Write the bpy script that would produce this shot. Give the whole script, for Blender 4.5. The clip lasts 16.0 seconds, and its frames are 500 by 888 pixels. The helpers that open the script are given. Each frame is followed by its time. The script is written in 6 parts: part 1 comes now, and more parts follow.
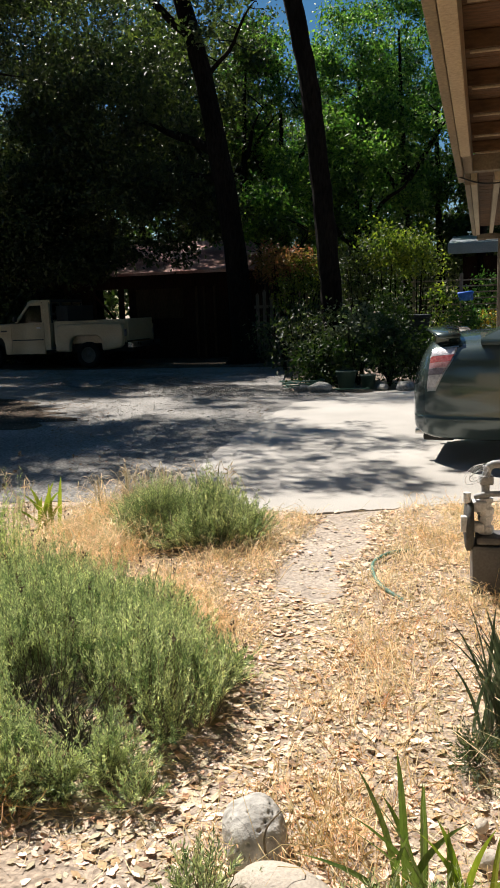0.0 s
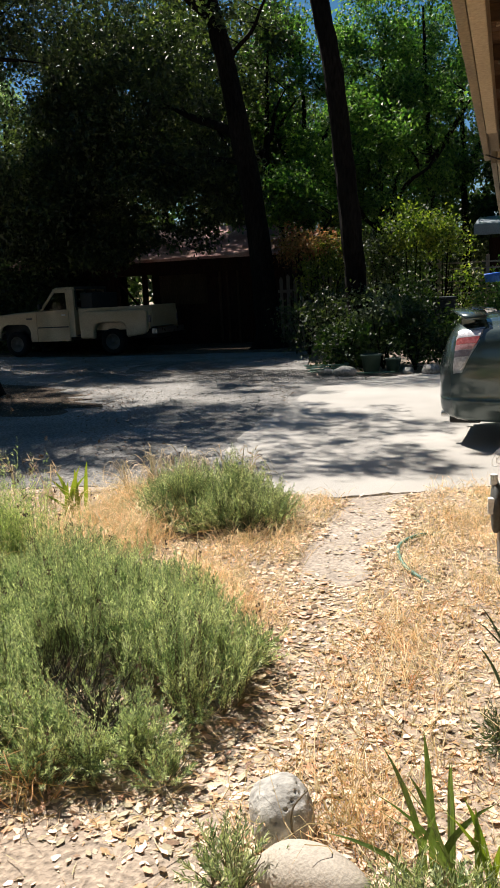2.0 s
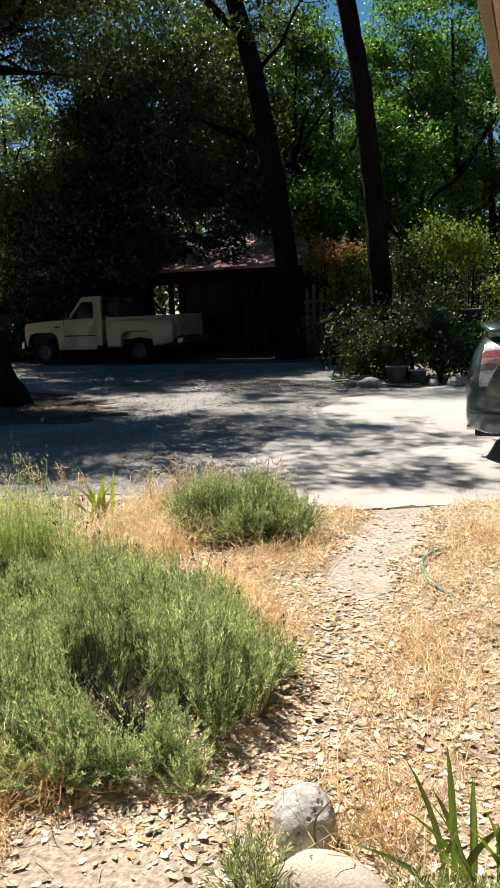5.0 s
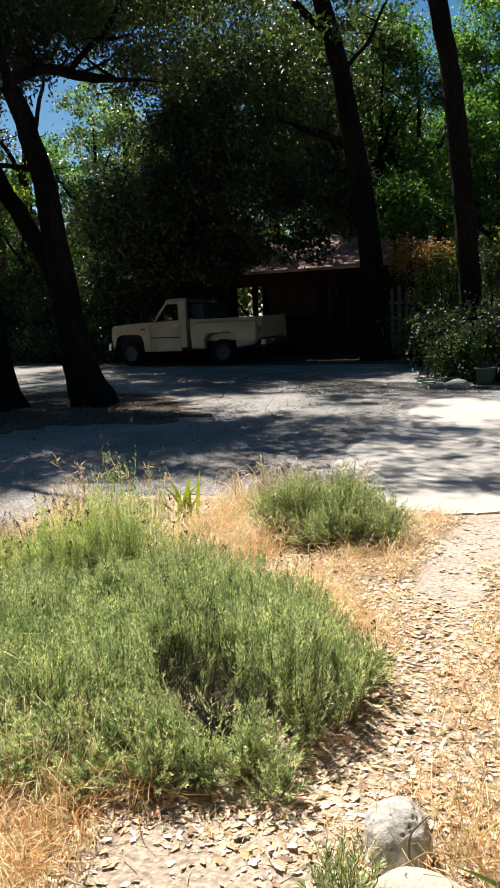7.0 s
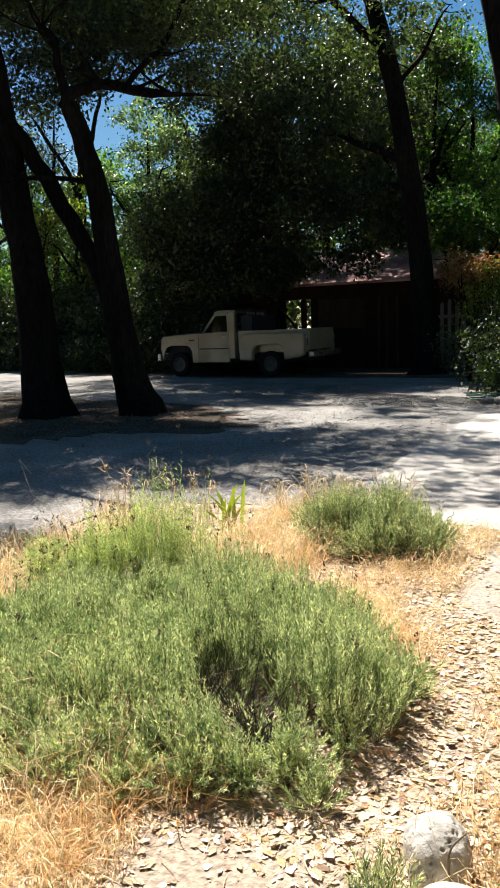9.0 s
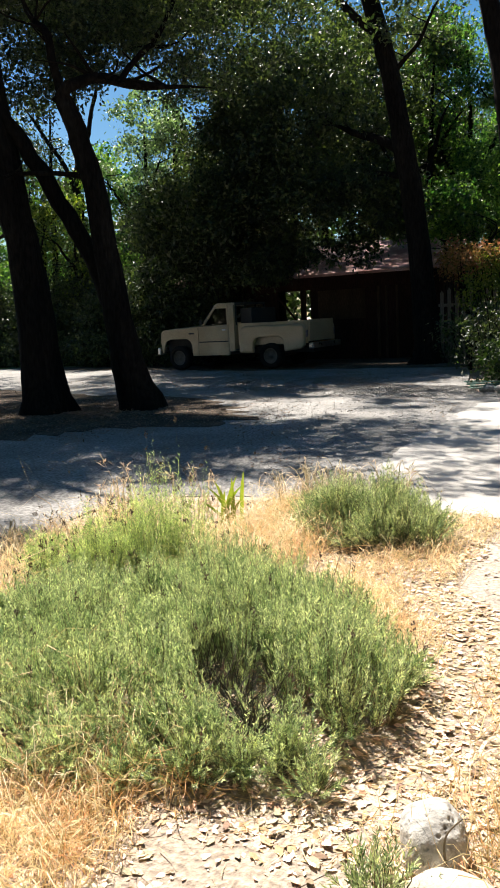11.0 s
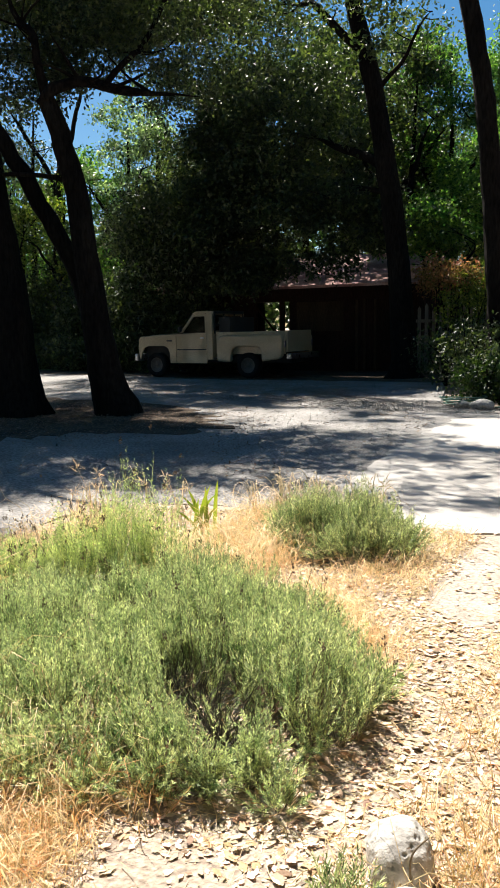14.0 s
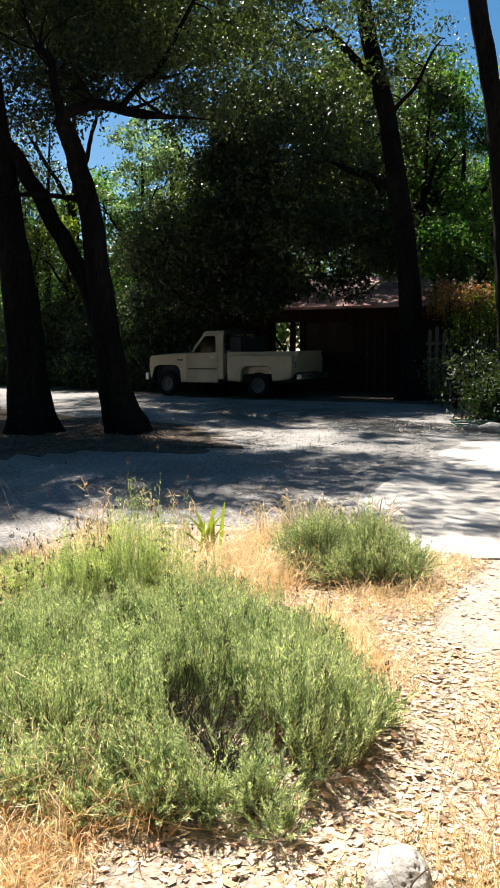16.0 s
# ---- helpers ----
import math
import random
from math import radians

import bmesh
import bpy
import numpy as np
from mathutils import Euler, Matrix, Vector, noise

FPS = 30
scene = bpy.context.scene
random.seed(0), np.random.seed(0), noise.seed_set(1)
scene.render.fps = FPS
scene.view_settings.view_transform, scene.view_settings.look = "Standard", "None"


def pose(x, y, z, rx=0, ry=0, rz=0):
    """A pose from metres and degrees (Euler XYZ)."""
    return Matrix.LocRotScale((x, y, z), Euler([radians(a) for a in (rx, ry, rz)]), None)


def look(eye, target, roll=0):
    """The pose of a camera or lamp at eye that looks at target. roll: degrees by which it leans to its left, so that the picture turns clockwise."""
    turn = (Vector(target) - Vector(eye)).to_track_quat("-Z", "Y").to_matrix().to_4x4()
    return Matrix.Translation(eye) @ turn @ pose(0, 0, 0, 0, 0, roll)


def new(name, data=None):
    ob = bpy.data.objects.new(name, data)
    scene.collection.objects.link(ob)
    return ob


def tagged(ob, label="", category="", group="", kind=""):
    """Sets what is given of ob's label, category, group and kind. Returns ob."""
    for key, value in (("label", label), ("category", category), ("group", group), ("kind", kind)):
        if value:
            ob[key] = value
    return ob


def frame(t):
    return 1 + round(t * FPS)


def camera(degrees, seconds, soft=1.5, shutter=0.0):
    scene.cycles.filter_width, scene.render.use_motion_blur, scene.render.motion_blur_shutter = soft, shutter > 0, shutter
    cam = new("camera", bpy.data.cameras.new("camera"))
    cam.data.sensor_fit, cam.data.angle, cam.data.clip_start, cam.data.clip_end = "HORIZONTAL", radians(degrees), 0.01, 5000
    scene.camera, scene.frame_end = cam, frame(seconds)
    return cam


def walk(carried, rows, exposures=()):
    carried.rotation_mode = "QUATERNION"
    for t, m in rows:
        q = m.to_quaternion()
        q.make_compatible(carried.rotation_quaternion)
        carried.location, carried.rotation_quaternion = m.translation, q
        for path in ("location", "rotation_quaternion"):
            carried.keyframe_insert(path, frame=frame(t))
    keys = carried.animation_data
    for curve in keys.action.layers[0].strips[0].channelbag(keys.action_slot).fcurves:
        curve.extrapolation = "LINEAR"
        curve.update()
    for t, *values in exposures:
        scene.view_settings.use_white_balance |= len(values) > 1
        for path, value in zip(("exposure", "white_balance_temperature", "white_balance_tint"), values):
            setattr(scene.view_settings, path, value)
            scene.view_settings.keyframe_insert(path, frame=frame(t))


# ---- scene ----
cam = camera(35.0, 16.0, soft=1.7)
ROWS = [
    (0, -0.006, 0.006, 1.401, 80.32, 1.94, 16.14),
    (0.5, -0.001, 0.003, 1.394, 79.77, 2.49, 17.59),
    (1, -0.002, 0.002, 1.390, 79.80, 2.87, 18.56),
    (1.5, -0.010, 0.012, 1.382, 79.13, 2.61, 17.80),
    (2, -0.006, 0.010, 1.388, 79.35, 2.67, 17.83),
    (2.5, -0.008, 0.010, 1.386, 78.97, 2.82, 17.83),
    (3, 0.001, 0.001, 1.393, 79.03, 3.47, 18.11),
    (3.2, 0.002, -0.007, 1.404, 78.80, 3.76, 18.14),
    (5.3, -0.007, -0.030, 1.408, 80.30, 1.88, 19.99),
    (5.5, 0.002, -0.018, 1.401, 80.45, 1.99, 20.54),
    (6, -0.018, 0.002, 1.398, 80.51, 1.12, 21.15),
    (6.5, -0.016, -0.006, 1.411, 81.47, 2.58, 23.35),
    (7, -0.055, 0.000, 1.397, 80.47, 2.62, 25.48),
    (7.5, -0.041, -0.004, 1.391, 80.85, 2.40, 26.76),
    (8, -0.038, -0.011, 1.381, 80.72, 2.56, 28.78),
    (8.5, -0.033, -0.020, 1.389, 81.87, 1.87, 28.34),
    (8.7, -0.048, -0.017, 1.381, 81.68, 1.76, 28.81),
    (10.8, -0.030, -0.000, 1.381, 80.98, 2.78, 28.82),
    (11, -0.020, -0.001, 1.379, 80.96, 2.93, 28.99),
    (11.5, -0.029, 0.007, 1.375, 81.41, 2.55, 28.71),
    (12, -0.029, 0.011, 1.378, 80.26, 1.87, 28.87),
    (12.5, -0.032, 0.015, 1.370, 80.32, 2.44, 28.77),
    (13, -0.015, -0.002, 1.388, 80.98, 2.38, 28.18),
    (13.5, -0.022, 0.009, 1.387, 80.80, 1.45, 27.65),
    (14, -0.032, 0.017, 1.376, 81.58, 1.04, 27.45),
    (14.5, -0.024, 0.015, 1.381, 82.56, 1.59, 27.91),
    (15, -0.026, 0.001, 1.388, 82.50, 1.23, 28.82),
    (15.5, -0.018, 0.004, 1.383, 82.19, 1.91, 29.30),
    (16, -0.014, 0.011, 1.392, 82.97, 0.35, 28.24),
]
walk(cam, [(t, pose(x, y, z, rx, ry, rz)) for t, x, y, z, rx, ry, rz in ROWS], exposures=[(0.0, 0.86), (3.0, 0.93), (8.0, 1.23), (11.0, 1.46), (16.0, 1.48)])

# ---- light ----
SUN = Vector((-0.46, 0.42, 0.78)).normalized()
world = bpy.data.worlds.new("world")
scene.world = world
world.use_nodes = True
wn = world.node_tree
sky = wn.nodes.new("ShaderNodeTexSky")
sky.sky_type, sky.sun_disc = "NISHITA", False
sky.ozone_density, sky.dust_density = 1.6, 0.35
sky.sun_elevation = math.asin(SUN.z)
sky.sun_rotation = math.atan2(SUN.x, SUN.y)
deep = wn.nodes.new("ShaderNodeHueSaturation")
deep.inputs["Hue"].default_value, deep.inputs["Saturation"].default_value = 0.494, 1.4
wn.links.new(sky.outputs[0], deep.inputs["Color"])
wn.links.new(deep.outputs[0], wn.nodes["Background"].inputs[0])
wn.nodes["Background"].inputs[1].default_value = 0.037
sun = new("sun", bpy.data.lights.new("sun", "SUN"))
sun.data.energy, sun.data.angle, sun.data.color = 5.0, radians(0.55), (1.0, 0.93, 0.84)
sun.matrix_world = look((0, 0, 30), Vector((0, 0, 30)) - SUN)


# ---- materials ----
def surf(name, c1, c2, scale=4.0, rough=0.8, bump=0.3, bscale=60.0, metal=0.0, island=0.0, dark=0.25, leaf=0.0, spec=0.4, coat=0.0, stretch=(1, 1, 1), glow=(1.15, 1.15, 0.95)):
    """A surface with coarse and fine variation; island: how far separate pieces differ; leaf: share of light let through."""
    m = bpy.data.materials.new(name)
    m.use_nodes = True
    nt = m.node_tree
    bs = nt.nodes["Principled BSDF"]
    co = nt.nodes.new("ShaderNodeTexCoord")
    mp = nt.nodes.new("ShaderNodeMapping")
    mp.inputs["Scale"].default_value = stretch
    nt.links.new(co.outputs["Object"], mp.inputs[0])

    def noise_node(s, detail):
        n = nt.nodes.new("ShaderNodeTexNoise")
        n.inputs["Scale"].default_value, n.inputs["Detail"].default_value = s, detail
        nt.links.new(mp.outputs[0], n.inputs["Vector"])
        return n

    def mix(kind, fac, a, b):
        x = nt.nodes.new("ShaderNodeMix")
        x.data_type, x.blend_type = "RGBA", kind
        for sock, v in ((x.inputs[0], fac), (x.inputs[6], a), (x.inputs[7], b)):
            if hasattr(v, "links"):
                nt.links.new(v, sock)
            else:
                sock.default_value = v if isinstance(v, float) else (*v, 1.0)
        return x.outputs[2]

    big, fine = noise_node(scale, 6.0), noise_node(bscale, 4.0)
    ramp = nt.nodes.new("ShaderNodeValToRGB")
    ramp.color_ramp.elements[0].position, ramp.color_ramp.elements[1].position = 0.32, 0.68
    nt.links.new(big.outputs["Fac"], ramp.inputs[0])
    col = mix("MIX", ramp.outputs[0], c1, c2)
    if island:
        geo = nt.nodes.new("ShaderNodeNewGeometry")
        hs = nt.nodes.new("ShaderNodeHueSaturation")
        mr = nt.nodes.new("ShaderNodeMapRange")
        mr.inputs["To Min"].default_value, mr.inputs["To Max"].default_value = 1.0 - island, 1.0 + island
        nt.links.new(geo.outputs["Random Per Island"], mr.inputs["Value"])
        nt.links.new(mr.outputs[0], hs.inputs["Value"])
        mh = nt.nodes.new("ShaderNodeMapRange")
        mh.inputs["To Min"].default_value, mh.inputs["To Max"].default_value = 0.5 + 0.06 * island, 0.5 - 0.06 * island
        nt.links.new(geo.outputs["Random Per Island"], mh.inputs["Value"])
        nt.links.new(mh.outputs[0], hs.inputs["Hue"])
        nt.links.new(col, hs.inputs["Color"])
        col = hs.outputs[0]
    gm = nt.nodes.new("ShaderNodeMapRange")
    gm.inputs["From Min"].default_value, gm.inputs["From Max"].default_value = 0.3, 0.7
    gm.inputs["To Min"].default_value, gm.inputs["To Max"].default_value = 1.0 - dark, 1.0 + dark * 0.5
    nt.links.new(fine.outputs["Fac"], gm.inputs["Value"])
    col = mix("MULTIPLY", 1.0, col, gm.outputs[0])
    nt.links.new(col, bs.inputs["Base Color"])
    rr = nt.nodes.new("ShaderNodeMapRange")
    rr.inputs["To Min"].default_value, rr.inputs["To Max"].default_value = max(0.0, rough - 0.12), min(1.0, rough + 0.12)
    nt.links.new(big.outputs["Fac"], rr.inputs["Value"])
    nt.links.new(rr.outputs[0], bs.inputs["Roughness"])
    bs.inputs["Metallic"].default_value = metal
    bs.inputs["Specular IOR Level"].default_value = spec
    bs.inputs["Coat Weight"].default_value = coat
    if bump:
        bp = nt.nodes.new("ShaderNodeBump")
        bp.inputs["Strength"].default_value, bp.inputs["Distance"].default_value = bump, 0.02
        nt.links.new(fine.outputs["Fac"], bp.inputs["Height"])
        nt.links.new(bp.outputs[0], bs.inputs["Normal"])
    if leaf:
        tr = nt.nodes.new("ShaderNodeBsdfTranslucent")
        br = mix("MULTIPLY", 1.0, col, glow)
        nt.links.new(br, tr.inputs[0])
        ms = nt.nodes.new("ShaderNodeMixShader")
        ms.inputs[0].default_value = leaf
        nt.links.new(bs.outputs[0], ms.inputs[1])
        nt.links.new(tr.outputs[0], ms.inputs[2])
        nt.links.new(ms.outputs[0], nt.nodes["Material Output"].inputs[0])
    return m


def pane_mat(name, tint=(0.8, 0.85, 0.85), rough=0.02):
    m = bpy.data.materials.new(name)
    m.use_nodes = True
    bs = m.node_tree.nodes["Principled BSDF"]
    bs.inputs["Base Color"].default_value = (*tint, 1)
    bs.inputs["Transmission Weight"].default_value = 1.0
    bs.inputs["Roughness"].default_value = rough
    bs.inputs["IOR"].default_value = 1.45
    return m


M = {
    "soil": surf("dry_soil", (0.325, 0.25, 0.185), (0.45, 0.37, 0.295), 1.3, 0.95, 0.8, 45, dark=0.45),
    "gravel": surf("grey_gravel", (0.215, 0.205, 0.19), (0.345, 0.33, 0.31), 1.1, 0.95, 1.0, 38, dark=0.6),
    # Serves as leaf litter and as painted shade under the truck.
    "mould": surf("leaf_mould_shade", (0.06, 0.045, 0.034), (0.15, 0.115, 0.085), 2.2, 0.98, 1.0, 30, dark=0.6, spec=0.1),
    "concrete": surf("pale_concrete", (0.37, 0.35, 0.32), (0.49, 0.465, 0.43), 0.9, 0.9, 0.25, 90, dark=0.22),
    "path": surf("dusty_concrete", (0.36, 0.30, 0.245), (0.47, 0.405, 0.34), 2.5, 0.95, 0.6, 55, dark=0.45),
    "leaf_dry": surf("dry_leaf", (0.57, 0.41, 0.27), (0.87, 0.715, 0.54), 9, 0.8, 0.25, 160, island=0.5, dark=0.22),
    "leaf_russet": surf("russet_leaf", (0.40, 0.25, 0.13), (0.64, 0.44, 0.26), 9, 0.85, 0.2, 120, island=0.4),
    "leaf_brown": surf("brown_leaf", (0.15, 0.10, 0.062), (0.31, 0.22, 0.14), 9, 0.85, 0.2, 120, island=0.4),
    "straw": surf("dry_grass", (0.69, 0.50, 0.265), (0.92, 0.78, 0.54), 2.5, 0.75, 0.1, 90, island=0.45, dark=0.2, leaf=0.25),
    "straw_brown": surf("rusty_dry_grass", (0.40, 0.22, 0.09), (0.68, 0.44, 0.20), 3, 0.8, 0.1, 90, island=0.45, dark=0.25, leaf=0.25),
    "stalk": surf("brown_grass_stalk", (0.46, 0.37, 0.26), (0.70, 0.60, 0.46), 9, 0.8, 0.1, 90, island=0.35, leaf=0.2),
    "lavender": surf("lavender_leaf", (0.19, 0.30, 0.135), (0.715, 0.78, 0.485), 11.0, 0.5, 0.1, 150, island=0.7, dark=0.3, leaf=0.32, glow=(1.09, 1.15, 0.74)),
    "lav_green": surf("green_lavender_leaf", (0.16, 0.25, 0.105), (0.66, 0.71, 0.44), 11, 0.55, 0.1, 120, island=0.7, dark=0.25, leaf=0.28, glow=(1.06, 1.15, 0.72)),
    "lav_dry": surf("lavender_stem", (0.10, 0.08, 0.05), (0.22, 0.18, 0.11), 8, 0.85, 0.2, 120, island=0.3),
    "dead_twig": surf("grey_dead_twig", (0.05, 0.047, 0.038), (0.13, 0.12, 0.098), 12, 0.9, 0.2, 150, island=0.4),
    "seedhead": surf("lavender_seedhead", (0.10, 0.075, 0.06), (0.20, 0.15, 0.11), 20, 0.9, 0.2, 150, island=0.3),
    "weed": surf("weed_leaf", (0.26, 0.37, 0.14), (0.68, 0.74, 0.40), 8, 0.6, 0.1, 120, island=0.55, leaf=0.4, glow=(1.1, 1.2, 0.7)),
    "iris": surf("iris_blade", (0.095, 0.155, 0.045), (0.26, 0.33, 0.115), 7, 0.38, 0.1, 200, island=0.5, leaf=0.3, stretch=(1, 1, 0.2), glow=(1.4, 1.5, 0.6)),
    "iris_pale": surf("yellowing_iris_blade", (0.15, 0.25, 0.045), (0.42, 0.44, 0.09), 7, 0.42, 0.1, 200, island=0.45, leaf=0.42, stretch=(1, 1, 0.2), glow=(1.5, 1.5, 0.5)),
    "yucca": surf("dark_blade", (0.075, 0.11, 0.06), (0.17, 0.21, 0.13), 8, 0.45, 0.1, 200, island=0.3, leaf=0.2, stretch=(1, 1, 0.2)),
    # Bark far darker than real oak bark, to hold the backlit shade.
    "bark": surf("shade_dark_oak_bark", (0.007, 0.006, 0.0055), (0.018, 0.0155, 0.013), 3, 0.98, 1.0, 26, dark=0.6, stretch=(1, 1, 0.25), spec=0.05),
    # Lighting put into leaf colours: oak and shrub shade-dark, backlit and pale sun-bright.
    "oak": surf("shade_dark_oak_leaf", (0.022, 0.036, 0.015), (0.064, 0.088, 0.036), 0.5, 0.5, 0.0, 60, island=0.8, leaf=0.3, spec=0.42, glow=(1.8, 2.1, 0.8)),
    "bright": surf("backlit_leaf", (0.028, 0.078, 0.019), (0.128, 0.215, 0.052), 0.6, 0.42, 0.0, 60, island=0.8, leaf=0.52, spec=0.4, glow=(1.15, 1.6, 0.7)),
    "pale_leaf": surf("sunlit_pale_leaf", (0.05, 0.095, 0.04), (0.23, 0.30, 0.155), 0.7, 0.36, 0.0, 60, island=0.85, leaf=0.44, spec=0.5, glow=(1.2, 1.5, 0.8)),
    "shrub": surf("shade_dark_shrub_leaf", (0.012, 0.028, 0.008), (0.040, 0.075, 0.020), 1.5, 0.45, 0.0, 60, island=0.75, leaf=0.3, spec=0.3, glow=(1.8, 2.1, 0.7)),
    "sage": surf("sage_leaf", (0.06, 0.085, 0.055), (0.13, 0.16, 0.11), 2, 0.6, 0.0, 60, island=0.6, leaf=0.25, glow=(1.8, 2.1, 0.8)),
    "yellow_green": surf("yellow_green_leaf", (0.045, 0.08, 0.016), (0.15, 0.185, 0.04), 1.0, 0.5, 0.0, 60, island=0.8, leaf=0.48, spec=0.3, glow=(1.45, 1.75, 0.6)),
    "yellow": surf("yellow_flower", (0.5, 0.33, 0.02), (0.62, 0.46, 0.05), 6, 0.7, 0.0, 60, island=0.2),
    "red_leaf": surf("reddish_leaf", (0.19, 0.07, 0.035), (0.33, 0.23, 0.065), 2.2, 0.6, 0.0, 60, island=0.75, leaf=0.42),
    "granite": surf("speckled_granite", (0.36, 0.345, 0.315), (0.50, 0.48, 0.445), 9, 0.92, 0.6, 30, dark=0.45),
    "cobble": surf("tan_cobble", (0.41, 0.36, 0.30), (0.52, 0.465, 0.395), 5, 0.8, 0.2, 130, dark=0.18),
    # Tan darkened to stand for tree shade on the fascia.
    "shaded_tan_paint": surf("shaded_tan_paint", (0.17, 0.135, 0.088), (0.24, 0.195, 0.13), 2, 0.8, 0.25, 60, dark=0.3),
    "beam_paint": surf("pale_trim_paint", (0.32, 0.255, 0.165), (0.41, 0.33, 0.225), 2, 0.7, 0.25, 60, dark=0.25),
    "deck_wood": surf("brown_boards", (0.085, 0.045, 0.02), (0.15, 0.08, 0.036), 3, 0.8, 0.4, 50, dark=0.4, stretch=(0.3, 1, 1)),
    "roofing": surf("roof_felt", (0.10, 0.09, 0.08), (0.15, 0.13, 0.12), 3, 0.95, 0.5, 80),
    "stucco": surf("tan_stucco", (0.45, 0.38, 0.29), (0.52, 0.45, 0.35), 2, 0.95, 0.6, 70),
    "meter_grey": surf("meter_grey_enamel", (0.09, 0.09, 0.095), (0.14, 0.14, 0.142), 6, 0.5, 0.1, 90, dark=0.2),
    "meter_dark": surf("dark_pipe", (0.04, 0.04, 0.038), (0.08, 0.08, 0.075), 10, 0.75, 0.2, 90, metal=0.0),
    "galv": surf("galvanised_steel", (0.55, 0.56, 0.57), (0.72, 0.73, 0.74), 12, 0.5, 0.15, 90, metal=0.15),
    "truck_paint": surf("faded_tan_paint", (0.40, 0.30, 0.17), (0.50, 0.40, 0.25), 1.6, 0.34, 0.05, 60, dark=0.4, coat=0.5),
    "truck_dark": surf("dull_black_trim", (0.02, 0.02, 0.02), (0.04, 0.038, 0.035), 5, 0.7, 0.1, 80),
    "chrome": surf("worn_chrome", (0.45, 0.45, 0.45), (0.6, 0.6, 0.6), 8, 0.3, 0.05, 90, metal=1.0),
    "rubber": surf("tyre_rubber", (0.010, 0.010, 0.010), (0.02, 0.02, 0.019), 12, 0.95, 0.3, 90, spec=0.15),
    "steel_rim": surf("dusty_steel", (0.065, 0.062, 0.055), (0.12, 0.112, 0.10), 9, 0.65, 0.1, 90, metal=0.1),
    "car_paint": surf("dark_green_grey_metallic", (0.06, 0.088, 0.084), (0.07, 0.10, 0.096), 1.2, 0.22, 0.0, 400, metal=0.35, dark=0.08, coat=1.0),
    "pipe": surf("grey_painted_pipe", (0.25, 0.255, 0.26), (0.36, 0.365, 0.37), 12, 0.5, 0.15, 90),
    "lens_red": surf("red_lens", (0.36, 0.05, 0.05), (0.55, 0.20, 0.19), 25, 0.12, 0.0, 60, coat=1.0),
    "lens_pink": surf("pink_lens", (0.50, 0.25, 0.27), (0.66, 0.42, 0.43), 25, 0.15, 0.0, 60, coat=1.0),
    "lens_smoke": surf("smoked_lens", (0.16, 0.13, 0.15), (0.3, 0.25, 0.28), 25, 0.15, 0.0, 60, coat=1.0),
    "lens_clear": surf("clear_lens", (0.62, 0.60, 0.64), (0.80, 0.78, 0.80), 25, 0.2, 0.0, 60, metal=0.2, coat=1.0),
    "glass": pane_mat("vehicle_glass", (0.45, 0.5, 0.5)),
    "hose": surf("green_hose", (0.08, 0.19, 0.14), (0.16, 0.29, 0.22), 14, 0.55, 0.1, 90),
    # Pale pink tone also holds dappled sun that hardly reaches the roof.
    "roof_red": surf("faded_sunlit_red_roof", (0.36, 0.15, 0.13), (0.62, 0.40, 0.37), 1.5, 0.8, 0.3, 30, dark=0.5, spec=0.3),
    # Board red taken nearly to black to hold the canopy's shade.
    "barn": surf("shade_dark_red_boards", (0.026, 0.014, 0.011), (0.045, 0.022, 0.018), 2, 0.95, 0.4, 40, dark=0.4, stretch=(1, 1, 0.2), spec=0.08),
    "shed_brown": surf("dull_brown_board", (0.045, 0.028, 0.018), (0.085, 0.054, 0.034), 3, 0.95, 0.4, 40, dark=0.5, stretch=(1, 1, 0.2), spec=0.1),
    "grey_wood": surf("weathered_wood", (0.15, 0.12, 0.09), (0.26, 0.22, 0.17), 3, 0.9, 0.4, 50, dark=0.35, stretch=(1, 1, 0.2)),
    "bin": surf("dark_bin_plastic", (0.012, 0.016, 0.025), (0.02, 0.026, 0.036), 4, 0.55, 0.1, 70),
    "blue": surf("blue_tarp", (0.02, 0.12, 0.55), (0.04, 0.18, 0.65), 5, 0.5, 0.3, 30),
    "pale_roof": surf("pale_metal_roof", (0.36, 0.42, 0.48), (0.46, 0.52, 0.57), 2, 0.5, 0.1, 40),
    "pot": surf("green_pot", (0.03, 0.065, 0.05), (0.05, 0.09, 0.07), 5, 0.6, 0.1, 70),
    "lawn": surf("lawn_grass", (0.14, 0.20, 0.05), (0.24, 0.27, 0.09), 3, 0.9, 0.3, 60, island=0.3),
}


# ---- building helpers ----
def raw_mesh(name, V, F, mat, parent=None, label="", smooth=False):
    """One mesh object from arrays of corners and of faces with equal corner counts."""
    V, F = np.asarray(V, dtype=np.float32), np.asarray(F, dtype=np.int32)
    me = bpy.data.meshes.new(name)
    me.vertices.add(len(V))
    me.vertices.foreach_set("co", V.ravel())
    me.loops.add(F.size)
    me.loops.foreach_set("vertex_index", F.ravel())
    me.polygons.add(len(F))
    me.polygons.foreach_set("loop_start", np.arange(0, F.size, F.shape[1], dtype=np.int32))
    me.polygons.foreach_set("loop_total", np.full(len(F), F.shape[1], dtype=np.int32))
    if smooth:
        me.polygons.foreach_set("use_smooth", np.ones(len(F), dtype=bool))
    me.update(calc_edges=True)
    me.materials.append(M[mat])
    ob = new(name, me)
    ob.parent = parent
    return tagged(ob, label) if label else ob


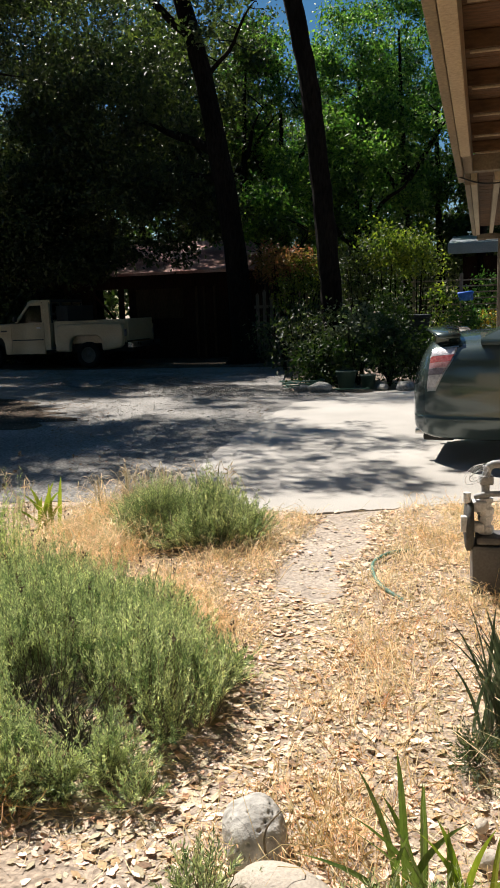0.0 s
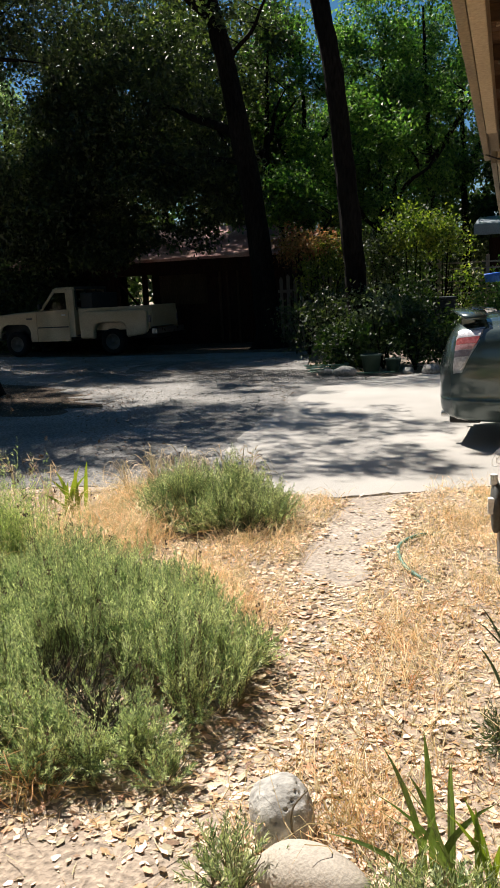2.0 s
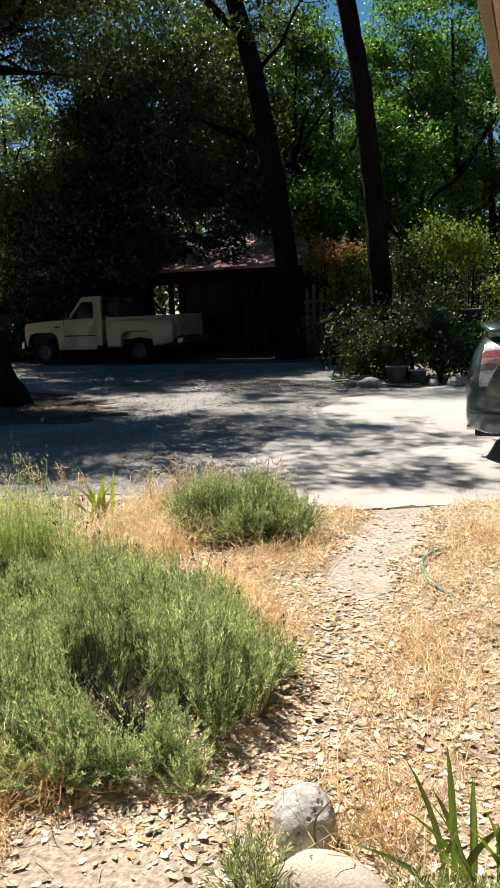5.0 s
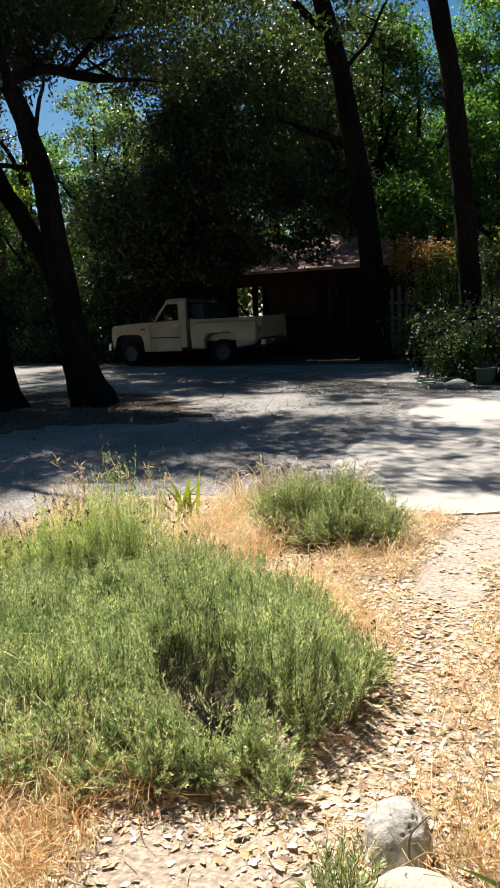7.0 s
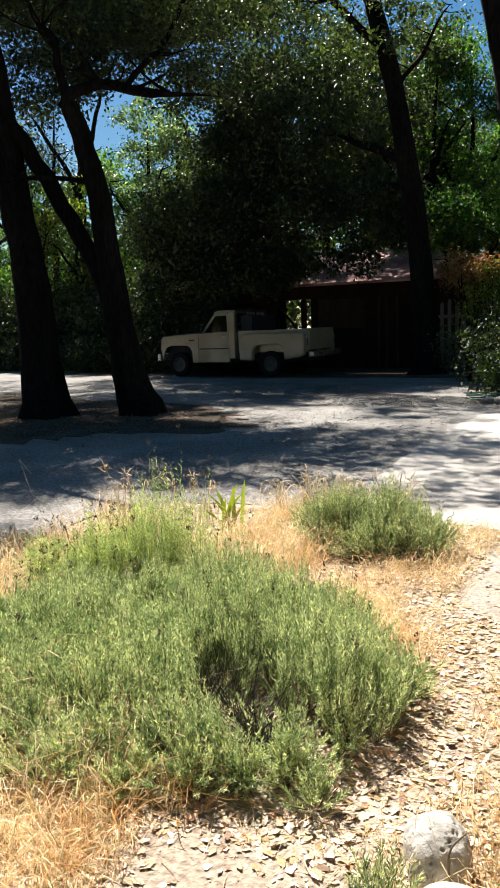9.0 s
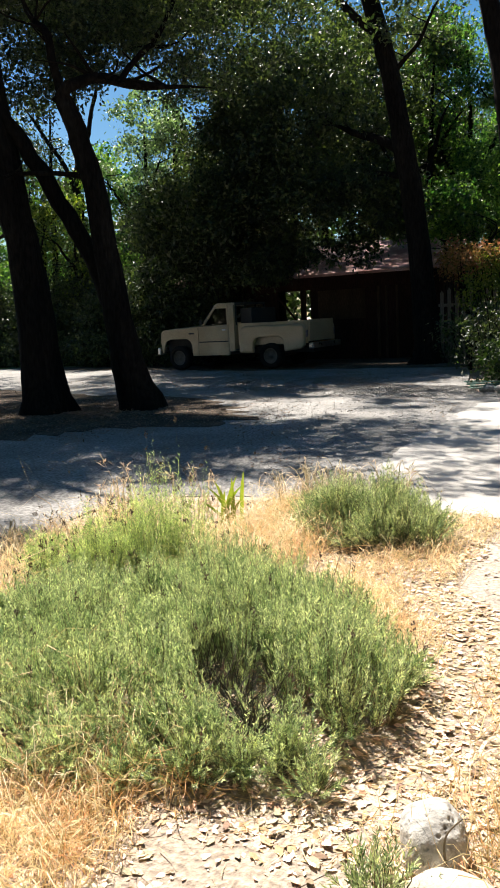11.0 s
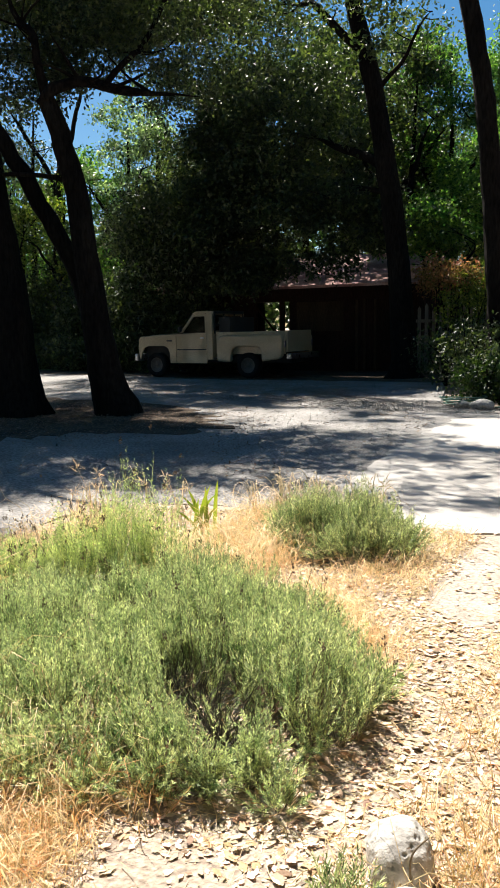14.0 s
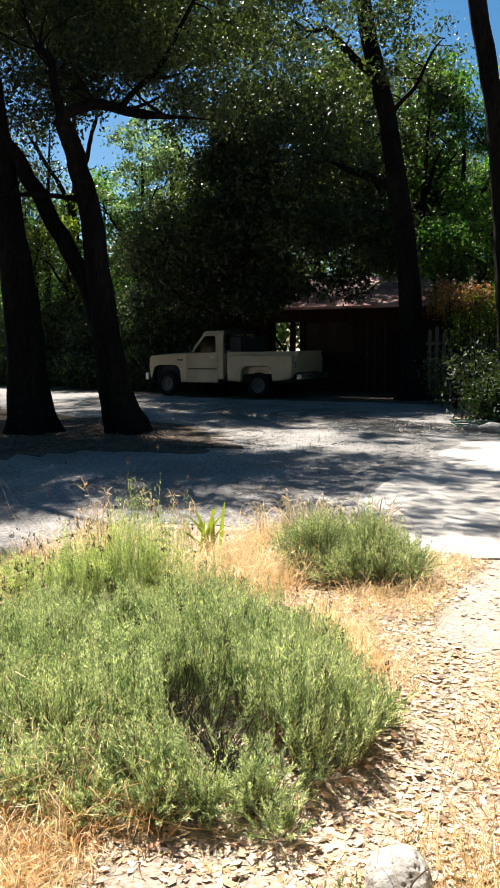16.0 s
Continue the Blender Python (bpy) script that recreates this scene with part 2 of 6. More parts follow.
def part(name, bm, mat, parent=None, label="", smooth=False):
    """Links a bmesh as one mesh object under a thing or a part."""
    bmesh.ops.recalc_face_normals(bm, faces=bm.faces[:])
    me = bpy.data.meshes.new(name)
    bm.to_mesh(me)
    bm.free()
    if smooth:
        for p in me.polygons:
            p.use_smooth = True
    me.materials.append(M[mat])
    ob = new(name, me)
    ob.parent = parent
    return tagged(ob, label) if label else ob


def thing(name, m, label, category, group="", kind=""):
    e = new(name)
    e.empty_display_size = 0.1
    e.matrix_basis = m
    return tagged(e, label, category, group, kind)


def box(bm, x0, x1, y0, y1, z0, z1, bevel=0.0, m=None):
    vs = bmesh.ops.create_cube(bm, size=1.0)["verts"]
    for v in vs:
        v.co = Vector((x0 + (v.co.x + 0.5) * (x1 - x0), y0 + (v.co.y + 0.5) * (y1 - y0), z0 + (v.co.z + 0.5) * (z1 - z0)))
    if bevel:
        es = list({e for v in vs for e in v.link_edges})
        r = bmesh.ops.bevel(bm, geom=es, offset=bevel, segments=2, affect="EDGES", profile=0.6)
        vs = list({v for f in r["faces"] for v in f.verts} | {v for v in vs if v.is_valid})
    if m is not None:
        bmesh.ops.transform(bm, matrix=m, verts=[v for v in vs if v.is_valid])
    return bm


def boxed(*a, **k):
    return box(bmesh.new(), *a, **k)


def plate(pts, y0, y1, bevel=0.0, m=None):
    """A side profile (x, z) pulled out from y0 to y1."""
    bm = bmesh.new()
    lo = [bm.verts.new((x, y0, z)) for x, z in pts]
    hi = [bm.verts.new((x, y1, z)) for x, z in pts]
    bm.faces.new(lo)
    bm.faces.new(hi[::-1])
    for i in range(len(pts)):
        j = (i + 1) % len(pts)
        bm.faces.new((lo[j], lo[i], hi[i], hi[j]))
    bmesh.ops.recalc_face_normals(bm, faces=bm.faces[:])
    if bevel:
        bmesh.ops.bevel(bm, geom=bm.edges[:], offset=bevel, segments=2, affect="EDGES", profile=0.6, clamp_overlap=True)
    if m is not None:
        bm.transform(m)
    return bm


def lathe(profile, n=24, axis="z", m=None):
    """A turned body from (radius, height) pairs."""
    bm = bmesh.new()
    rings = []
    for r, h in profile:
        ring = []
        for i in range(n):
            a = 2 * math.pi * i / n
            p = (r * math.cos(a), r * math.sin(a), h)
            ring.append(bm.verts.new(p if axis == "z" else (p[0], p[2], p[1])))
        rings.append(ring)
    for a, b in zip(rings, rings[1:]):
        for i in range(n):
            bm.faces.new((a[i], a[(i + 1) % n], b[(i + 1) % n], b[i]))
    for ring in (rings[0], rings[-1]):
        if (ring[0].co - ring[n // 2].co).length > 1e-5:
            bm.faces.new(ring)
    bmesh.ops.remove_doubles(bm, verts=bm.verts[:], dist=1e-6)
    if m is not None:
        bm.transform(m)
    return bm


def loft(sections):
    """Skin over closed rings with equal counts of points."""
    bm = bmesh.new()
    rings = [[bm.verts.new(p) for p in s] for s in sections]
    n = len(rings[0])
    for a, b in zip(rings, rings[1:]):
        for i in range(n):
            bm.faces.new((a[i], a[(i + 1) % n], b[(i + 1) % n], b[i]))
    bm.faces.new(rings[0])
    bm.faces.new(rings[-1][::-1])
    return bm


def tube_arrays(points, radii, sides=10, rough=0.0, seed=0):
    """Corners and quads of a tapered tube along points."""
    P = np.array(points, dtype=float)
    R = np.array(radii, dtype=float)
    rng = np.random.RandomState(seed)
    T = np.gradient(P, axis=0)
    T /= np.linalg.norm(T, axis=1)[:, None] + 1e-9
    up = np.array([1.0, 0.2, 0.0]) if abs(T[0][2]) > 0.6 else np.array([0.0, 0.0, 1.0])
    A = np.cross(T, up)
    A /= np.linalg.norm(A, axis=1)[:, None] + 1e-9
    B = np.cross(T, A)
    ang = np.linspace(0, 2 * np.pi, sides, endpoint=False)
    ridge = rng.normal(0, rough, sides)[None, :] + rng.normal(0, rough * 0.7, (len(P), sides))
    rad = R[:, None] * (1 + ridge)
    V = P[:, None, :] + rad[:, :, None] * (np.cos(ang)[None, :, None] * A[:, None, :] + np.sin(ang)[None, :, None] * B[:, None, :])
    V = V.reshape(-1, 3)
    i = np.arange(len(P) - 1)[:, None] * sides
    j = np.arange(sides)[None, :]
    k = (j + 1) % sides
    F = np.stack([i + j, i + k, i + sides + k, i + sides + j], -1).reshape(-1, 4)
    return V, F


def spline(points, n):
    """Points resampled smoothly."""
    P = np.array(points, dtype=float)
    t = np.linspace(0, len(P) - 1, n)
    out = []
    for u in t:
        i = min(int(u), len(P) - 2)
        f = u - i
        p0, p1, p2, p3 = P[max(i - 1, 0)], P[i], P[i + 1], P[min(i + 2, len(P) - 1)]
        out.append(0.5 * ((2 * p1) + (p2 - p0) * f + (2 * p0 - 5 * p1 + 4 * p2 - p3) * f * f + (3 * p1 - p0 - 3 * p2 + p3) * f ** 3))
    return np.array(out)


def join(pairs):
    Vs, Fs, n = [], [], 0
    for V, F in pairs:
        Vs.append(V)
        Fs.append(np.asarray(F) + n)
        n += len(V)
    return np.concatenate(Vs), np.concatenate(Fs)


def leaf_arrays(C, D, N, length, width, fold=0.25):
    """Folded diamond leaves at C, along D, with faces near N."""
    C, D, N = (np.asarray(a, dtype=np.float32) for a in (C, D, N))
    n = len(C)
    D = D / (np.linalg.norm(D, axis=1)[:, None] + 1e-9)
    S = np.cross(D, N)
    S /= np.linalg.norm(S, axis=1)[:, None] + 1e-9
    U = np.cross(S, D)
    L = np.broadcast_to(np.asarray(length, dtype=np.float32), (n,))[:, None]
    W = np.broadcast_to(np.asarray(width, dtype=np.float32), (n,))[:, None]
    V = np.empty((n, 4, 3), dtype=np.float32)
    V[:, 0] = C
    V[:, 1] = C + D * L * 0.5 + S * W * 0.5 + U * W * fold
    V[:, 2] = C + D * L
    V[:, 3] = C + D * L * 0.5 - S * W * 0.5 + U * W * fold
    b = np.arange(n)[:, None] * 4
    F = np.stack([b + [0, 1, 2], b + [0, 2, 3]], 1).reshape(-1, 3)
    return V.reshape(-1, 3), F


def crown_points(rng, blobs):
    """Leaf places in clumps inside ellipsoids (centre, radii, clumps, leaves per clump, clump radius)."""
    out = []
    for c, r, clumps, per, cr, *masses in blobs:
        n = masses[0] if masses else clumps
        d = rng.normal(size=(n, 3))
        d /= np.linalg.norm(d, axis=1)[:, None]
        d *= (rng.uniform(0.15, 1.0, (n, 1)) ** 0.45)
        if masses:
            d = d[rng.randint(0, n, clumps)] * 0.85 + rng.normal(size=(clumps, 3)) * np.array([0.14, 0.14, 0.085])
        cc = np.array(c) + d * np.array(r)
        q = rng.normal(size=(clumps, per, 3)) * cr * rng.uniform(0.5, 1.3, (clumps, 1, 1)) * np.array([1, 1, 0.7])
        out.append((cc[:, None, :] + q).reshape(-1, 3))
    return np.concatenate(out)


def crown(name, rng, blobs, size, mat, parent, label="", droop=0.3, slim=0.5):
    C = crown_points(rng, blobs)
    n = len(C)
    D = rng.normal(size=(n, 3))
    D[:, 2] -= droop
    N = rng.normal(size=(n, 3)) * 0.7 + np.array([0, 0, 0.9])
    L = size * rng.uniform(0.6, 1.35, n)
    V, F = leaf_arrays(C, D, N, L, L * slim)
    return raw_mesh(name, V, F, mat, parent, label)


def tree(name, base, trunks, limbs, blobs, size, mat, label, seed, sides=14, group="", slim=0.5):
    """trunks and limbs: (points, first radius, last radius) from the base; blobs as for crown()."""
    rng = np.random.RandomState(seed)
    t = thing(name, Matrix.Translation(base), label, "tree", group)
    o = np.array(base)
    trunks = [(np.array(p) - o, a, b) for p, a, b in trunks]
    limbs = [(np.array(p) - o, a, b) for p, a, b in limbs]
    blobs = [(np.array(b[0]) - o, *b[1:]) for b in blobs]
    for k, (pts, r0, r1) in enumerate(trunks):
        P = spline(pts, 26)
        u = np.linspace(0, 1, 26)
        R = r0 + (r1 - r0) * u
        if pts[0][2] < 0.1:
            P[0, 2] -= 0.15
            R = R * (1 + 0.75 * np.exp(-u * np.linalg.norm(P[-1] - P[0]) / 0.45))
        P[1:-1] += rng.normal(0, 0.012, (24, 3)) * np.array([1, 1, 0])
        V, F = tube_arrays(P, R, sides, 0.05, seed + k)
        if pts[0][2] < 0.1:
            ax = P[0][None, :2]
            low = np.exp(-np.clip(V[:, 2], 0, None) / 0.22)
            ang = np.arctan2(V[:, 1] - ax[0, 1], V[:, 0] - ax[0, 0])
            root = 1 + low * (0.22 * np.sin(5 * ang + seed) + 0.16 * np.sin(3 * ang + 2 * seed))
            V[:, :2] = ax + (V[:, :2] - ax) * root[:, None]
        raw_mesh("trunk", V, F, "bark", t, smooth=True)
    for k, (pts, r0, r1) in enumerate(limbs):
        P = spline(pts, 12)
        w = np.linspace(0, 1, 12)[:, None]
        P += sum(np.sin(w * f * np.pi) * rng.normal(0, 0.035 / f ** 0.7, 3) for f in (1, 2, 3, 5)) * np.linalg.norm(P[-1] - P[0])
        taper = np.linspace(r0, r1, 12)
        taper[-4:] *= (0.85, 0.6, 0.35, 0.08)
        pairs = [tube_arrays(P, taper, 8, 0.06, seed + 50 + k)]
        for q in range(7):
            s = P[rng.randint(3, 12)]
            d = rng.normal(size=3) * np.array([1, 1, 0.6]) + np.array([0, 0, 0.25])
            d[2] = abs(d[2])
            d *= rng.uniform(0.4, 1.0) / np.linalg.norm(d)
            tw = spline([s, s + d * 0.5 + rng.normal(0, 0.06, 3), s + d], 6)
            pairs.append(tube_arrays(tw, np.linspace(r1 * 0.7, 0.006, 6), 5, 0.05, q))
        V, F = join(pairs)
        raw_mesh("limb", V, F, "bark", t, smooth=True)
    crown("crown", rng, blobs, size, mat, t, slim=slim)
    return t


# ---- ground, driveway and path ----
def ground_z(x, y):
    """Gentle unevenness of the bare ground."""
    return 0.012 * np.sin(1.7 * x + 0.6 * y) * np.cos(1.3 * y - 0.4 * x) + 0.006 * np.sin(5.1 * x) * np.sin(4.3 * y + 1)


def build_ground():
    near = np.linspace(-8, 8, 241)
    far = np.array([10, 13, 18, 26, 40, 70, 130, 260, 600])
    ax = np.concatenate([-far[::-1], near, far])
    X, Y = np.meshgrid(ax - 1.0, ax + 4.0)
    bed = np.clip((5.40 + 0.45 * np.maximum(X + 1.1, 0) - Y) / 0.3 + 0.5, 0, 1) * np.clip((X + 4.05) / 0.3 + 0.5, 0, 1) * (Y > -4) * (X < 7)
    pad = np.exp(-(((X + 0.86) / 0.27) ** 6)) * np.clip((Y - 3.6) / 0.2, 0, 1)
    Z = bed * (ground_z(X, Y) - 0.008 - 0.02 * pad) + (1 - bed) * -0.05
    n = len(ax)
    V = np.stack([X, Y, Z], -1).reshape(-1, 3)
    i, j = np.meshgrid(np.arange(n - 1), np.arange(n - 1), indexing="ij")
    b = i * n + j
    F = np.stack([b, b + 1, b + n + 1, b + n], -1).reshape(-1, 4)
    g = raw_mesh("ground", V, F, "soil", smooth=True)
    tagged(g, "dry brown garden soil with leaf litter", "ground", kind="structure")


def sheet(name, outline, z0, z1, mat, label, category):
    bm = bmesh.new()
    lo = [bm.verts.new((x, y, z0)) for x, y in outline]
    hi = [bm.verts.new((x, y, z1)) for x, y in outline]
    bm.faces.new(hi)
    for i in range(len(outline)):
        j = (i + 1) % len(outline)
        bm.faces.new((lo[i], lo[j], hi[j], hi[i]))
    ob = part(name, bm, mat)
    return tagged(ob, label, category, kind="structure")


build_ground()
sheet("road", [(-30, -6), (-4.3, -6), (-3.8, 2.2), (-3.72, 3.2), (-3.85, 3.8), (-4.0, 4.5), (-3.75, 5.1), (-3.1, 5.3), (-2.0, 5.15),
               (-1.9, 6.3), (-2.0, 9.2), (-1.9, 11.5), (-1.6, 12.75), (-3.1, 13.1), (-3.6, 14.4), (-4.2, 17.2), (-4.6, 20), (-4.6, 22.7), (-14, 22.8), (-30, 22.5)],
      -0.1, -0.006, "gravel", "grey gravel drive with tyre ruts and fallen leaves", "driveway")
rnge = np.random.RandomState(3)
EDGE = spline([(-1.2, 13.3, 0), (-1.88, 12.75, 0), (-2.59, 11.5, 0), (-2.69, 9.2, 0), (-2.5, 6.8, 0), (-2.44, 5.15, 0)], 70)
FRONT = spline([(-2.3, 5.1, 0), (-1.7, 4.98, 0), (-1.14, 5.2, 0), (-0.57, 5.45, 0), (0.13, 5.76, 0), (0.9, 5.9, 0)], 60)
sheet("pavement", [(x, y + a) for (x, y, z), a in zip(FRONT, rnge.normal(0, 0.014, 60))] + [(6, 6.0), (6, 13.3), (-0.9, 13.3)] + [(x + a, y) for (x, y, z), a in zip(EDGE, rnge.normal(0, 0.045, 70))],
      -0.1, -0.002, "concrete", "pale concrete driveway slab dappled with shade", "driveway")
sheet("path", [(-0.98, 3.62), (-0.86, 3.54), (-0.72, 3.6), (-0.64, 3.72), (-0.66, 4.1), (-0.61, 4.5), (-0.67, 4.9), (-0.66, 5.38), (-1.12, 5.17), (-1.06, 4.8), (-1.10, 4.4), (-1.03, 4.0)], -0.1, -0.008, "path", "dusty concrete path pad between dry grass", "path")


def mould_shade_patch(centre, rx, ry, turn, label, seed):
    """An irregular carpet of rotted oak leaves, also darkened for shade under the truck."""
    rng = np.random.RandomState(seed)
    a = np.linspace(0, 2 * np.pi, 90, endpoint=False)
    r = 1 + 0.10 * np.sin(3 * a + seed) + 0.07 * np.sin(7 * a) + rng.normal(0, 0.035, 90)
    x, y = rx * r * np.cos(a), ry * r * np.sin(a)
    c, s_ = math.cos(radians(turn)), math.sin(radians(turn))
    sheet("ground_litter_shade", [(centre[0] + c * p - s_ * q, centre[1] + s_ * p + c * q) for p, q in zip(x, y)], -0.05, 0.0, "mould", label, "leaf litter")


# Dark sheet laid where the ground under the truck is in deep shade.
mould_shade_patch((-11.0, 20.9), 8.2, 2.3, -3, "dark sheet of leaf mould and deep shade under the parked truck", 4)
mould_shade_patch((-11.3, 10.2), 5.6, 2.8, -17, "dark oak leaf litter round the trunks", 6)
# ---- trees ----
tree("oak_tree", (-7.95, 10.5, 0),
     [([(-7.95, 10.5, 0), (-8.1, 10.32, 1.0), (-8.2, 10.22, 2.3), (-8.33, 10.12, 3.7), (-8.55, 9.95, 4.7), (-8.66, 9.86, 4.9)], 0.26, 0.115),
      ([(-8.2, 10.4, 1.3), (-8.55, 10.42, 2.25), (-8.9, 10.15, 3.15), (-9.34, 9.76, 4.25), (-9.8, 9.4, 5.2), (-10.4, 9.3, 7.0)], 0.17, 0.09)],
     [([(-8.6, 9.95, 4.78), (-8.4, 10.05, 5.0), (-8.0, 10.4, 5.08), (-7.5, 10.75, 5.02), (-6.7, 11.3, 4.95)], 0.11, 0.05),
      ([(-8.35, 10.1, 3.65), (-8.9, 9.7, 3.72), (-9.5, 9.3, 3.7)], 0.045, 0.03),
      ([(-8.6, 9.9, 4.8), (-8.85, 9.8, 5.2), (-9.3, 10.0, 6.1), (-10.4, 11.0, 7.6)], 0.08, 0.035),
      ([(-7.9, 10.45, 5.05), (-7.5, 11.0, 6.2), (-6.3, 11.4, 7.2)], 0.05, 0.025),
      ([(-10.4, 9.3, 7.0), (-11.4, 12.0, 9.0), (-12.6, 14.0, 10.2)], 0.09, 0.04)],
     # Upper clumps placed so their shade falls on the drive, mostly out of view.
     [((-9.0, 11.0, 7.7), (1.9, 1.6, 0.9), 105, 110, 0.17), ((-11.2, 11.3, 8.5), (2.4, 1.9, 1.3), 230, 110, 0.2), ((-7.6, 12.4, 7.2), (1.8, 1.7, 0.9), 90, 90, 0.2),
      ((-5.6, 11.2, 7.0), (1.7, 1.2, 0.4), 36, 60, 0.11), ((-4.9, 12.6, 7.2), (1.6, 1.0, 0.4), 22, 60, 0.11), ((-5.7, 10.0, 7.0), (1.5, 0.45, 0.3), 40, 60, 0.12), ((-9.4, 17.3, 10.0), (1.5, 1.6, 0.5), 80, 70, 0.13),
      ((-13.0, 14.3, 10.4), (2.4, 1.2, 0.8), 230, 110, 0.2), ((-6.9, 11.6, 5.6), (1.3, 1.1, 0.7), 42, 70, 0.2), ((-8.8, 11.2, 6.1), (1.5, 1.1, 0.6), 60, 60, 0.16), ((-10.3, 11.6, 6.0), (1.2, 1.0, 0.8), 40, 60, 0.16), ((-9.9, 10.9, 5.7), (1.4, 0.7, 0.8), 60, 60, 0.17), ((-9.2, 11.2, 6.6), (1.8, 0.7, 0.6), 45, 60, 0.17), ((-8.4, 11.0, 5.9), (1.2, 0.6, 0.6), 40, 60, 0.17), ((-10.6, 10.6, 4.4), (0.6, 0.5, 0.9), 26, 60, 0.15), ((-6.6, 12.2, 6.4), (1.2, 0.8, 0.6), 26, 60, 0.18)],
     0.08, "oak", "oak with a forked leaning trunk, shade put into its bark", 11)
tree("oak_tree", (-9.42, 9.83, 0),
     [([(-9.42, 9.83, 0), (-9.46, 9.78, 1.5), (-9.55, 9.72, 2.9), (-9.68, 9.62, 4.4), (-9.95, 9.6, 6.2), (-10.8, 10.2, 8.6), (-12.0, 11.4, 11.0)], 0.33, 0.13)],
     [([(-9.7, 9.6, 4.8), (-10.4, 9.3, 5.6), (-11.4, 9.6, 6.3)], 0.12, 0.05), ([(-9.95, 9.6, 6.2), (-9.2, 9.2, 7.2), (-8.4, 9.0, 7.9)], 0.1, 0.04),
      ([(-11.0, 10.4, 9.0), (-12.6, 11.6, 10.2), (-13.6, 14.2, 10.0), (-15.2, 16.2, 10.6)], 0.08, 0.03), ([(-11.6, 11.0, 10.2), (-13.6, 12.4, 11.4), (-14.6, 15.4, 11.0), (-17.2, 17.2, 12.2), (-18.4, 20.0, 12.2)], 0.08, 0.025),
      ([(-11.6, 11.0, 10.2), (-13.0, 13.2, 11.0), (-11.9, 15.4, 10.5), (-13.5, 17.3, 11.4), (-12.6, 19.4, 11.2)], 0.06, 0.02), ([(-11.0, 10.4, 9.0), (-12.4, 9.6, 8.4), (-13.4, 8.8, 7.8)], 0.09, 0.04)],
     # Clumps near z 10 and up are unseen, set to dapple the drive.
     [((-11.2, 12.8, 7.3), (1.5, 1.3, 0.9), 34, 110, 0.16), ((-12.6, 13.0, 8.4), (1.6, 1.3, 0.9), 48, 110, 0.18), ((-9.7, 13.4, 7.6), (1.5, 1.2, 0.8), 44, 110, 0.16), ((-14.7, 12.2, 10.4), (2.8, 2.6, 1.4), 400, 110, 0.28), ((-12.0, 10.0, 9.3), (1.8, 1.2, 0.9), 110, 110, 0.22), ((-9.4, 8.1, 8.5), (0.7, 0.4, 0.4), 40, 90, 0.16), ((-13.4, 8.6, 7.8), (2.4, 2.2, 1.3), 260, 110, 0.28),
      ((-15.2, 16.5, 10.5), (2.6, 1.5, 0.5), 280, 90, 0.14), ((-16.0, 19.8, 11.0), (2.4, 1.9, 0.6), 240, 80, 0.15), ((-12.5, 19.6, 11.2), (2.6, 2.0, 0.6), 140, 70, 0.13), ((-14.4, 18.7, 10.7), (2.2, 1.4, 0.4), 320, 100, 0.13), ((-12.6, 21.0, 10.4), (2.2, 1.4, 0.4), 300, 100, 0.13), ((-15.2, 21.6, 10.5), (2.0, 1.1, 0.4), 260, 100, 0.13), ((-19.2, 20.5, 12.3), (2.8, 2.6, 0.7), 220, 100, 0.17), ((-17.1, 16.6, 11.3), (1.8, 1.8, 0.6), 150, 90, 0.16)],
     0.08, "oak", "thick dark oak trunk flaring at its foot", 12)
